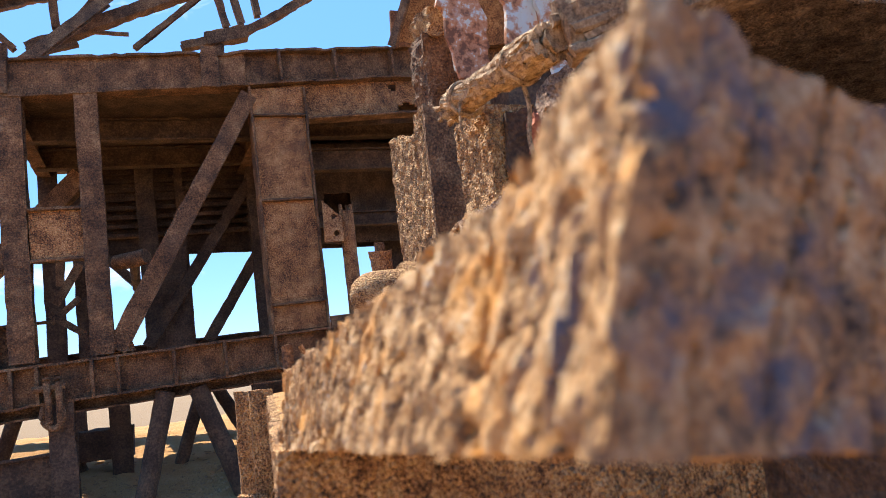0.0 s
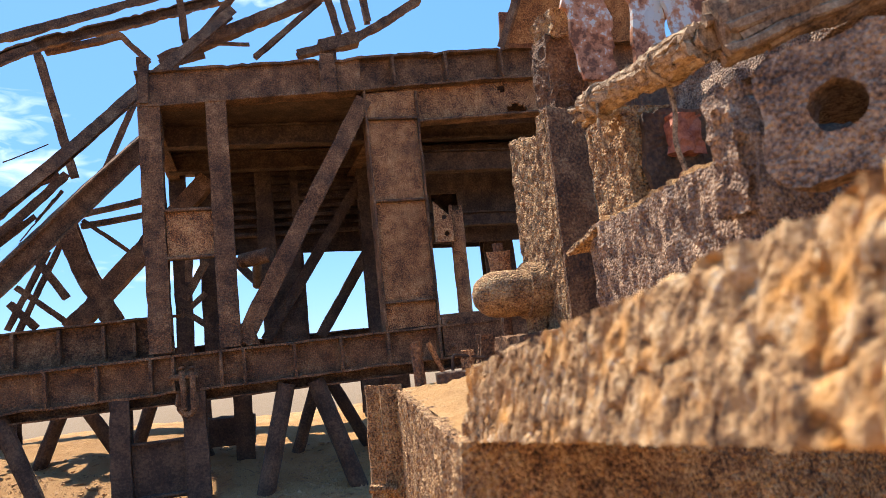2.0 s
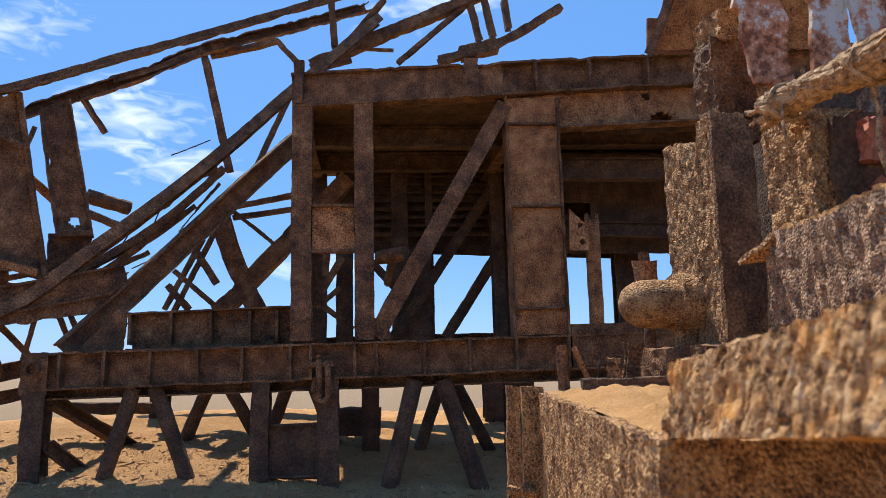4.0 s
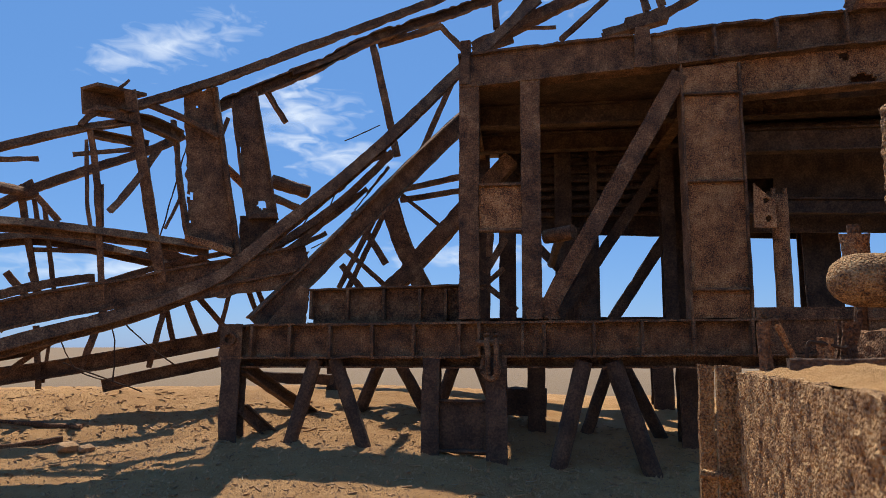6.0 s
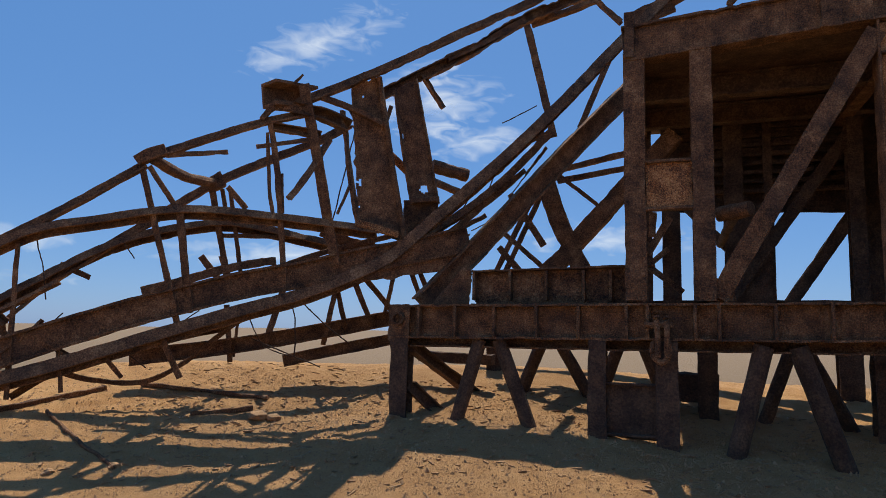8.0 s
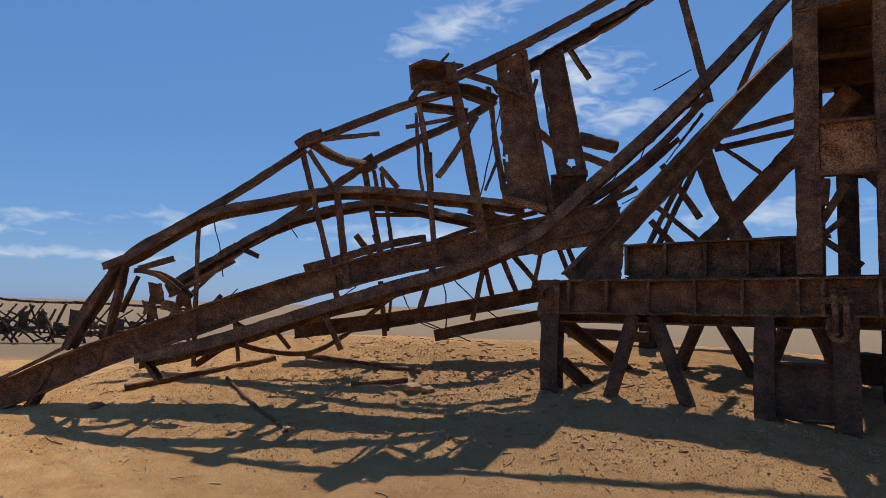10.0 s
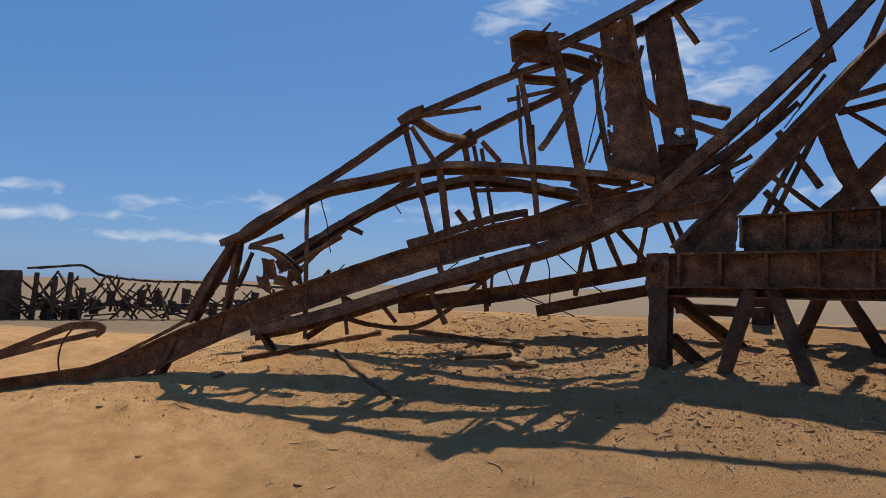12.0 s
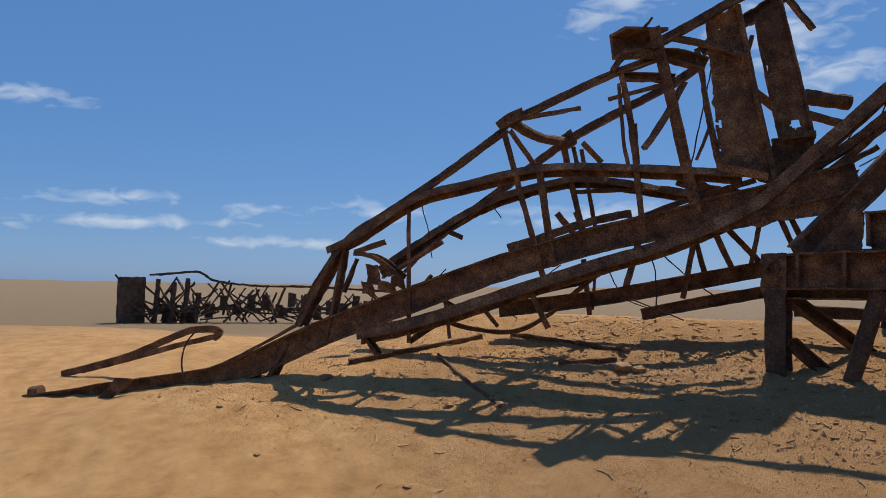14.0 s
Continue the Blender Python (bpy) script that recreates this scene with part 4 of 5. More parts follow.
mm("lattice_brace", [(-2.13, 8.60, 4.35), (-1.74, 8.60, 5.27)], prof_u(0.064, 0.071, 0.009), eaten=0.2, step=0.06, up=(0, 1, 0))
mm("lattice_brace", [(-1.31, 8.60, 2.71), (-1.05, 8.60, 3.15)], prof_u(0.085, 0.094, 0.011), eaten=0.2, step=0.06, up=(0, 1, 0))
mm("lattice_brace", [(-1.24, 8.60, 3.22), (-1.26, 8.60, 2.92)], prof_u(0.085, 0.095, 0.011), eaten=0.2, step=0.06, up=(0, 1, 0))
mm("lattice_brace", [(-1.37, 8.60, 2.51), (-1.07, 8.60, 2.77)], prof_u(0.060, 0.067, 0.008), eaten=0.2, step=0.06, up=(0, 1, 0))
mm("lattice_brace", [(-1.37, 8.60, 2.61), (-0.91, 8.60, 2.24)], prof_u(0.071, 0.079, 0.010), eaten=0.2, step=0.06, up=(0, 1, 0))
mm("lattice_brace", [(-3.17, 8.60, 2.82), (-2.91, 8.60, 2.52)], prof_u(0.078, 0.087, 0.010), eaten=0.2, step=0.06, up=(0, 1, 0))
# broken members above the deck
mm("broken_member", [(-2.84, 9.00, 6.02), (-1.93, 9.00, 6.26)], prof_u(0.076, 0.096, 0.011), eaten=0.3, step=0.06, up=(0, 1, 0))
mm("broken_member", [(-1.95, 9.00, 6.26), (-1.62, 9.00, 5.90)], prof_u(0.070, 0.087, 0.010), eaten=0.3, step=0.06, up=(0, 1, 0))
mm("broken_member", [(-1.22, 9.00, 7.00), (-1.16, 9.00, 6.20)], prof_u(0.096, 0.119, 0.014), eaten=0.3, step=0.06, up=(0, 1, 0))
mm("broken_member", [(-0.45, 9.00, 6.95), (-1.09, 9.00, 6.12)], prof_u(0.076, 0.095, 0.011), eaten=0.3, step=0.06, up=(0, 1, 0))
mm("broken_member", [(-1.49, 9.00, 5.90), (-0.78, 9.00, 6.25), (0.39, 9.00, 6.80), (0.92, 9.00, 7.07)], prof_u(0.148, 0.185, 0.022), eaten=0.3, step=0.06, up=(0, 1, 0))
mm("broken_member", [(0.68, 9.00, 6.86), (-0.28, 9.00, 5.98)], prof_u(0.070, 0.087, 0.010), eaten=0.3, step=0.06, up=(0, 1, 0))
mm("broken_member", [(0.76, 9.00, 6.99), (0.90, 9.00, 6.34)], prof_u(0.089, 0.112, 0.013), eaten=0.3, step=0.06, up=(0, 1, 0))
mm("broken_member", [(0.98, 9.00, 6.99), (1.10, 9.00, 6.40)], prof_u(0.089, 0.112, 0.013), eaten=0.3, step=0.06, up=(0, 1, 0))
mm("broken_member", [(1.28, 9.00, 6.98), (1.33, 9.00, 6.53)], prof_u(0.090, 0.112, 0.013), eaten=0.3, step=0.06, up=(0, 1, 0))
mm("broken_member", [(0.29, 9.00, 6.03), (1.14, 9.00, 6.30), (2.12, 9.00, 6.91)], prof_u(0.108, 0.135, 0.016), eaten=0.3, step=0.06, up=(0, 1, 0))
mm("broken_member", [(-0.78, 9.00, 6.18), (-0.34, 9.00, 6.17)], prof_u(0.038, 0.048, 0.008), eaten=0.3, step=0.06, up=(0, 1, 0))
mm("broken_member", [(-1.33, 9.00, 5.88), (-0.93, 9.00, 6.01)], prof_u(0.063, 0.079, 0.010), eaten=0.3, step=0.06, up=(0, 1, 0))
mm("broken_member", [(0.45, 9.00, 7.34), (2.43, 9.00, 8.13)], prof_u(0.105, 0.131, 0.016), eaten=0.3, step=0.06, up=(0, 1, 0))
mm("node_plate", [(0.61, 9.00, 6.13), (1.14, 9.00, 6.28)], prof_box(0.191, 0.191, 0.006), eaten=0.4, step=0.05)
mm("deck_support", [(-1.29, 9.00, 4.73), (-1.32, 9.00, 5.97)], prof_box(0.111, 0.111, 0.006), eaten=0.2)
mm("deck_support", [(0.74, 9.00, 5.13), (0.78, 9.00, 6.21)], prof_box(0.111, 0.111, 0.006), eaten=0.2)
# wires and shreds that hang loose
mm("loose_wire", [(-2.91, 7.58, 4.17), (-2.55, 7.83, 4.43)], prof_o(0.007, 10), WIRE, rough=0.008, eaten=0, step=0.05)
mm("loose_wire", [(-6.80, 4.87, 2.48), (-6.74, 4.92, 2.20), (-6.70, 4.94, 1.92)], prof_o(0.006, 10), WIRE, rough=0.008, eaten=0, step=0.05)
mm("loose_wire", [(-4.77, 6.28, 2.02), (-4.57, 6.42, 1.79), (-4.32, 6.60, 1.56)], prof_o(0.007, 10), WIRE, rough=0.008, eaten=0, step=0.05)
mm("loose_wire", [(-4.85, 6.23, 2.04), (-4.79, 6.27, 1.78), (-4.78, 6.28, 1.41)], prof_o(0.007, 10), WIRE, rough=0.008, eaten=0, step=0.05)
mm("loose_wire", [(-5.20, 5.99, 1.88), (-5.05, 6.09, 1.54), (-4.80, 6.26, 1.41)], prof_o(0.006, 10), WIRE, rough=0.008, eaten=0, step=0.05)
mm("loose_wire", [(-4.33, 6.59, 3.91), (-4.51, 6.47, 2.85)], prof_o(0.007, 10), WIRE, rough=0.008, eaten=0, step=0.05)
mm("loose_wire", [(-6.18, 5.30, 2.52), (-6.09, 5.37, 2.35)], prof_o(0.006, 10), WIRE, rough=0.008, eaten=0, step=0.05)
mm("loose_wire", [(-6.12, 5.34, 1.45), (-5.94, 5.47, 1.29)], prof_o(0.006, 10), WIRE, rough=0.008, eaten=0, step=0.05)
mm("loose_wire", [(-5.57, 5.73, 1.86), (-5.78, 5.58, 1.66)], prof_o(0.006, 10), WIRE, rough=0.008, eaten=0, step=0.05)
mm("loose_wire", [(-5.14, 6.03, 1.59), (-4.56, 6.43, 1.31)], prof_o(0.007, 10), WIRE, rough=0.008, eaten=0, step=0.05)
mm("loose_wire", [(-3.35, 7.27, 2.98), (-3.21, 7.37, 3.31)], prof_o(0.007, 10), WIRE, rough=0.008, eaten=0, step=0.05)
mm("loose_wire", [(-3.07, 7.46, 3.26), (-2.96, 7.54, 3.60)], prof_o(0.007, 10), WIRE, rough=0.008, eaten=0, step=0.05)
mm("loose_wire", [(-3.21, 7.37, 2.86), (-2.90, 7.58, 3.06)], prof_o(0.007, 10), WIRE, rough=0.008, eaten=0, step=0.05)
mm("loose_wire", [(-2.79, 7.66, 3.35), (-2.44, 7.90, 3.93)], prof_o(0.007, 10), WIRE, rough=0.008, eaten=0, step=0.05)
mm("loose_wire", [(-6.57, 5.03, 1.80), (-6.80, 4.88, 1.49)], prof_o(0.006, 10), WIRE, rough=0.008, eaten=0, step=0.05)
mm("rust_shred", [(-3.07, 7.46, 3.23), (-2.85, 7.62, 3.55), (-2.62, 7.78, 3.83)], prof_box(0.018, 0.046, 0.006), rough=0.012, eaten=0.5, step=0.04)
mm("rust_shred", [(-3.21, 7.37, 3.08), (-3.05, 7.48, 3.30)], prof_box(0.013, 0.032, 0.006), rough=0.012, eaten=0.5, step=0.04)
mm("rust_shred", [(-2.67, 7.74, 3.56), (-2.44, 7.90, 3.93)], prof_box(0.016, 0.040, 0.006), rough=0.012, eaten=0.5, step=0.04)
mm("rust_shred", [(-2.76, 7.68, 3.93), (-2.47, 7.88, 4.10)], prof_box(0.043, 0.107, 0.006), rough=0.012, eaten=0.5, step=0.04)
mm("rust_shred", [(-2.96, 7.54, 3.54), (-2.65, 7.76, 3.97)], prof_box(0.016, 0.040, 0.006), rough=0.012, eaten=0.5, step=0.04)
mm("rust_shred", [(-3.35, 7.27, 2.85), (-3.07, 7.47, 3.05)], prof_box(0.021, 0.052, 0.006), rough=0.012, eaten=0.5, step=0.04)
# crumpled sheet and torn struts at the knee of the mast
mm("knee_strut", [(-7.28, 4.19, 2.01), (-7.47, 4.06, 1.59), (-7.64, 3.94, 1.17)], prof_u(0.071, 0.118, 0.014), eaten=0.35, step=0.05, up=(0, 1, 0))
mm("knee_strut", [(-7.26, 4.21, 1.98), (-7.32, 4.16, 1.53), (-7.39, 4.11, 1.05)], prof_u(0.049, 0.082, 0.010), eaten=0.35, step=0.05, up=(0, 1, 0))
mm("knee_strut", [(-7.18, 4.26, 1.95), (-6.96, 4.42, 1.89), (-6.73, 4.57, 1.69)], prof_u(0.056, 0.094, 0.011), eaten=0.35, step=0.05, up=(0, 1, 0))
mm("knee_strut", [(-7.15, 4.28, 1.89), (-7.27, 4.20, 1.53)], prof_u(0.032, 0.053, 0.008), eaten=0.35, step=0.05, up=(0, 1, 0))
mm("knee_strut", [(-7.75, 3.87, 0.99), (-7.91, 3.75, 0.60)], prof_u(0.060, 0.100, 0.012), eaten=0.35, step=0.05, up=(0, 1, 0))
mm("knee_strut", [(-7.16, 4.27, 1.25), (-7.06, 4.35, 1.07), (-6.93, 4.43, 0.89)], prof_u(0.049, 0.082, 0.010), eaten=0.35, step=0.05, up=(0, 1, 0))
mm("knee_strut", [(-6.88, 4.47, 1.72), (-6.64, 4.64, 1.90), (-6.40, 4.80, 2.08)], prof_u(0.035, 0.059, 0.008), eaten=0.35, step=0.05, up=(0, 1, 0))
mm("knee_strut", [(-6.68, 4.61, 1.49), (-6.87, 4.48, 1.28)], prof_u(0.032, 0.053, 0.008), eaten=0.35, step=0.05, up=(0, 1, 0))
mm("knee_strut", [(-6.48, 4.74, 1.55), (-6.19, 4.95, 1.33)], prof_u(0.031, 0.052, 0.008), eaten=0.35, step=0.05, up=(0, 1, 0))
mm("knee_strut", [(-6.49, 4.74, 1.73), (-6.63, 4.64, 1.52)], prof_u(0.025, 0.041, 0.008), eaten=0.35, step=0.05, up=(0, 1, 0))
part("crumpled_sheet", plate((-7.11, 4.38, 1.63), (-7.01, 4.51, 1.59), (-7.01, 4.46, 1.83), (-7.16, 4.40, 1.85), 0.012, 0.03, 0.02, 0.02), RUST, mast)
part("crumpled_sheet", plate((-7.01, 4.45, 1.57), (-6.87, 4.61, 1.53), (-6.86, 4.56, 1.64), (-7.05, 4.48, 1.67), 0.012, 0.03, 0.02, 0.02), RUST_PANEL, mast)
part("crumpled_sheet", plate((-7.15, 4.35, 1.52), (-7.07, 4.47, 1.47), (-7.06, 4.42, 1.62), (-7.19, 4.38, 1.65), 0.012, 0.03, 0.02, 0.02), RUST, mast)
part("crumpled_sheet", plate((-6.89, 4.53, 1.60), (-6.79, 4.66, 1.56), (-6.79, 4.61, 1.71), (-6.92, 4.56, 1.73), 0.012, 0.03, 0.02, 0.02), RUST, mast)
# twisted end of the mast on the sand
mm("buckled_flange", [(-11.06, 2.62, 0.41), (-10.71, 2.86, 0.52), (-10.25, 3.18, 0.69), (-9.85, 3.46, 0.90), (-9.59, 3.63, 1.02), (-9.35, 3.80, 1.04), (-9.28, 3.85, 1.00), (-9.35, 3.80, 0.93)], prof_box(0.035, 0.087, 0.006), eaten=0.1)
mm("buckled_flange", [(-10.82, 2.78, 0.46), (-10.36, 3.10, 0.61), (-10.01, 3.34, 0.73), (-9.67, 3.58, 0.85), (-9.30, 3.83, 0.96)], prof_box(0.027, 0.067, 0.006), eaten=0.1)
part("torn_plate", plate((-9.37, 2.44, 0.26), (-9.22, 2.54, 0.30), (-8.96, 2.72, 0.56), (-9.15, 2.59, 0.56), 0.03, 0.04, 0.015), RUST, mast)
mm("roller_end", [(-10.30, 2.09, 0.32), (-10.20, 2.16, 0.34)], prof_o(0.071, 10), eaten=0.05)
mm("bent_wire", [(-8.75, 3.17, 0.51), (-8.78, 3.15, 0.77), (-8.73, 3.18, 0.95), (-8.66, 3.23, 1.06)], prof_o(0.009, 10), WIRE, eaten=0)
mm("channel_lip", [(-8.96, 3.09, 0.55), (-8.50, 3.41, 0.69), (-8.05, 3.72, 0.96), (-7.71, 3.96, 1.19)], prof_box(0.029, 0.036, 0.006), eaten=0.15)

# ---- near wreckage ----
box_beam = thing("box_beam", "huge box beam crusted with sandy rust", "steel beam")
part("casing", block((-0.22, 1.13, -0.2), (2.6, 3.3, 1.635), 0.02, 0.010, 30.0, lambda p: p + Vector(((p.y - 1.13) * 0.147, 0, 0)), 0.4), RUST_SAND, box_beam)
for x0, x1, y in ((0.02, 0.13, 3.33), (-0.04, 0.03, 3.42)):
    part("end_strip", plate((x0 - 0.03, y, 0.2), (x1 - 0.03, y, 0.2), (x1, y, 1.66), (x0, y, 1.67), 0.035, 0.05, 0.012, 0.006), RUST_SAND, box_beam)
part("strip_stub", sweep([(-0.08, 3.30, 1.18), (0.05, 3.28, 1.16)], prof_o(0.022, 8), 0.03), RUST_SAND, box_beam)


def drift(u, v):
    x = -0.19 + 0.147 * v + u
    y = 1.15 + v
    edge = min(u, v, 2.13 - v, 1.0)
    return Vector((x, y, 1.638 + 0.03 * smooth01(edge / 0.12) * (0.7 + noise.noise(Vector((x * 3, y * 3, 1)))) + 0.03 * noise.noise(Vector((x * 12, y * 12, 2))) * smooth01(edge / 0.1)))


cover = bmesh.new()
nu, nv = 110, 100
rows_ = [[cover.verts.new(drift(2.4 * i / nu, 2.13 * j / nv)) for i in range(nu + 1)] for j in range(nv + 1)]
for j in range(nv):
    for i in range(nu):
        cover.faces.new((rows_[j][i], rows_[j][i + 1], rows_[j + 1][i + 1], rows_[j + 1][i]))
tagged(part("sand_cover", cover, SAND, None, "", True), "blown sand lying on top of the box beam", "sand", kind="stuff")

near = thing("rusted_beam_end", "flaking orange rust beam lying on the box beam", "steel beam")


def near_shape(p):
    # p.y runs from the far end to the near end, p.x across, p.z up
    k, u, w = p.y, p.x / 0.5, p.z / 0.2
    x = -0.208 - 0.058 * k + 0.5 * u
    y = 1.125 - 1.09 * k + 0.05 * u * k
    lo = 1.642 + 0.112 * k - 0.09 * u * k
    hi = 1.775 + 0.135 * k + 0.04 * smooth01((k - 0.8) / 0.2) * (1 - smooth01(u / 0.35)) - 0.02 * u * k
    q = Vector((x + (0.012 + 0.045 * k) * w * (1 - u), y, lo + (hi - lo) * w))
    side = max(0.0, 1 - u * 6)
    ends = smooth01((k - 0.97) / 0.03)
    # split scale: upright leaves of rust with open cracks between them
    leaf = noise.noise(Vector((y * 34, 0.6 * math.sin(q.z * 30), q.z * 5)))
    lump = noise.noise(Vector((x * 30, y * 38, q.z * 24)))
    pit = noise.noise(Vector((x * 80, y * 95, q.z * 60)))
    crack = max(0.0, 0.18 - abs(leaf)) / 0.18
    q.x -= side * (0.006 * leaf + 0.006 * lump + 0.0035 * pit - 0.010 * crack * crack)
    sheet = noise.noise(Vector((x * 26, 3.0, q.z * 20)))
    split = max(0.0, 0.10 - abs(noise.noise(Vector((x * 24 + 0.4 * math.sin(q.z * 22), 7.0, q.z * 4))))) / 0.10
    q.y -= ends * (0.005 * sheet + 0.003 * noise.noise(Vector((x * 70, 1.0, q.z * 60))) - 0.010 * split * split)
    q.z += (0.010 * noise.noise(Vector((x * 18, y * 18, 4))) + 0.006 * noise.noise(Vector((x * 50, y * 50, 4)))) * w - 0.006 * (1 - w) * max(0.0, noise.noise(Vector((x * 24, y * 24, 8))))
    return q


body = block((0, 0, 0), (0.5, 1, 0.2), 0.0052, 0.0016, 150.0, near_shape, 0.5)

beam_ob = part("flaking_body", body, RUST_NEAR, near)
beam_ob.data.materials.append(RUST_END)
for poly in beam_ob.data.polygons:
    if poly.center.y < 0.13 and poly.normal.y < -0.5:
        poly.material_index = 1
for i in range(12):
    k = random.random()
    z = random.uniform(0.25, 0.95)
    p = near_shape(Vector((0, k, z * 0.2)))
    flake = bmesh.new()
    bmesh.ops.create_icosphere(flake, subdivisions=2, radius=1.0)
    for v in flake.verts:
        v.co = Vector((v.co.x * 0.004, v.co.y * random.uniform(0.006, 0.009), v.co.z * 0.014)) + jitter(v.co + p * 30, 0.003, 3)
        v.co += p
    part("flake", flake, RUST_NEAR, near)

# bits on the sandy top
spike = thing("anchor_bolt", "short rusted bolt standing in sand on the beam", "bolt")
part("shaft", sweep([(0.20, 3.2, 1.60), (0.20, 3.2, 1.86)], prof_o(0.030, 10), 0.03, rough=0.008), RUST, spike)
shard = thing("leaning_shard", "thin rusted steel shard leaning in sand", "scrap")
part("blade", sweep([(0.36, 3.22, 1.64), (0.27, 3.22, 1.85)], prof_box(0.05, 0.02), 0.03, rough=0.006, eaten=0.3), RUST_PANEL, shard)
post2 = thing("broken_stub", "broken rusted steel stub in sand", "scrap")
part("stub", sweep([(0.56, 3.24, 1.62), (0.58, 3.24, 1.86)], prof_u(0.09, 0.07, 0.02), 0.03, rough=0.010, eaten=0.4), RUST, post2)
wire = thing("wire_staple", "bent rusted wire staple standing in sand", "wire")
part("loop", sweep([(0.37, 3.18, 1.63), (0.38, 3.18, 1.76), (0.42, 3.18, 1.77), (0.52, 3.18, 1.75), (0.55, 3.18, 1.74), (0.55, 3.18, 1.63)], prof_o(0.009, 6), 0.02, rough=0.002), WIRE, wire)
part("knob", sweep([(0.46, 3.2, 1.63), (0.46, 3.2, 1.74), (0.46, 3.2, 1.79)], prof_o(0.035, 8), 0.03, rough=0.014), RUST_PANEL, wire)
strip = thing("flat_bar", "flat dark steel bar lying on sand", "steel bar")
part("bar", sweep([(0.26, 3.10, 1.67), (0.95, 2.95, 1.68)], prof_box(0.08, 0.06), 0.05, rough=0.006, eaten=0.2), RUST_DARK, strip)
lump = thing("rust_block", "crumbling rust block on the sandy beam", "scrap")
part("lump", block((0.74, 2.80, 1.62), (0.98, 3.0, 1.76), 0.02, 0.012, 30), RUST_SAND, lump)
stone_top = thing("pebble", "small brown pebble on the sandy beam", "stone")
pb = bmesh.new()
bmesh.ops.create_icosphere(pb, subdivisions=2, radius=0.022, matrix=Matrix.Translation((0.42, 2.35, 1.675)))
part("pebble_body", pb, RUST, stone_top)

# column with stepped, torn top
column = thing("torn_column", "square steel column torn off at the top, crusted with rust", "column")


def torn(p):
    top = 3.07 - 0.11 * smooth01((p.y - 3.33) / 0.03) + 0.10 * smooth01((p.y - 3.36) / 0.4) + 0.035 * noise.noise(p * 19)
    k = (p.z - 1.55) / 1.6
    return Vector((p.x + 0.02 * k, p.y, 1.55 + k * (top - 1.55)))


part("shell", block((1.05, 3.2, 1.55), (1.25, 3.77, 3.15), 0.016, 0.011, 42, torn, 0.4), RUST_SAND, column)
# darker plate over the front: the face's shade put into its colour
part("corner_flange", plate((1.04, 3.17, 1.6), (1.27, 3.17, 1.6), (1.29, 3.17, 3.04), (1.06, 3.17, 3.08), 0.03, 0.04, 0.02, 0.008), RUST, column)
part("base_plate", block((0.90, 3.1, 1.60), (1.5, 4.0, 1.84), 0.04, 0.014, 20), RUST, column)
column2 = thing("short_column", "short square column crusted with sandy rust", "column")
part("shell", block((0.87, 2.13, 1.6), (1.10, 2.42, 2.69), 0.016, 0.011, 42, None, 0.4), RUST_SAND, column2)
# dark front plate stands in for the shaded side of this column
part("inner_web", plate((0.93, 2.10, 1.7), (1.5, 2.06, 1.7), (1.5, 2.06, 2.66), (0.93, 2.10, 2.66), 0.03, 0.04, 0.02, 0.014), RUST_DARK, column2)

# domed end of a pressure vessel, lying on its collar
vessel = thing("domed_vessel", "small domed steel vessel covered in sand-coloured rust", "vessel")
dome = bmesh.new()
seg, axis_z, cy = 28, 2.085, 3.54
outline = [(0.642, 0.0), (0.646, 0.035), (0.660, 0.070), (0.685, 0.098), (0.72, 0.12), (0.77, 0.132), (0.86, 0.135), (0.94, 0.135), (1.0, 0.135)]
dome_rings = []
for x, r in outline[1:]:
    dome_rings.append([dome.verts.new(Vector((x, cy + r * math.cos(2 * math.pi * k / seg), axis_z + r * math.sin(2 * math.pi * k / seg))) + noise.noise_vector(Vector((x * 20, k, r * 20))) * 0.005) for k in range(seg)])
nose = dome.verts.new((outline[0][0], cy, axis_z))
for k in range(seg):
    dome.faces.new((nose, dome_rings[0][k], dome_rings[0][(k + 1) % seg]))
for r, s in zip(dome_rings, dome_rings[1:]):
    for k in range(seg):
        dome.faces.new((r[k], r[(k + 1) % seg], s[(k + 1) % seg], s[k]))
part("dome", dome, RUST_SAND, vessel, smooth=True)
part("collar", sweep([(0.95, cy, axis_z + 0.01), (1.10, cy, axis_z)], prof_o(0.165, 24), 0.03, rough=0.008), RUST_SAND, vessel)
part("neck", sweep([(1.02, cy, 1.94), (1.02, cy, 1.82)], prof_o(0.07, 16), 0.03, rough=0.012), RUST_SAND, vessel)
valve = thing("valve", "small rusted valve beside the column", "valve")
part("stem", sweep([(1.02, 4.05, 1.84), (1.02, 4.05, 2.46)], prof_o(0.035, 10), 0.03, rough=0.010), RUST, valve)
part("valve_body", sweep([(1.02, 4.05, 2.26), (1.02, 4.05, 2.40)], prof_o(0.075, 12), 0.03, rough=0.014), RUST_PANEL, valve)

# sloping beam with a pierced lug, running back towards the walker
slope = thing("sloping_beam", "heavy scaled beam sloping upward with sand on top", "steel beam")


def slope_shape(p):
    worn = 0.012 * noise.noise(Vector((p.x * 9, p.y * 26, p.z * 5))) + 0.008 * noise.noise(Vector((p.x * 30, p.y * 60, p.z * 14)))
    return Vector((p.x - 0.185 * (2.2 - p.y) + worn, p.y, p.z + 0.012 * noise.noise(Vector((p.x * 12, p.y * 12, 1))) * (p.z - 1.89) / 0.31))


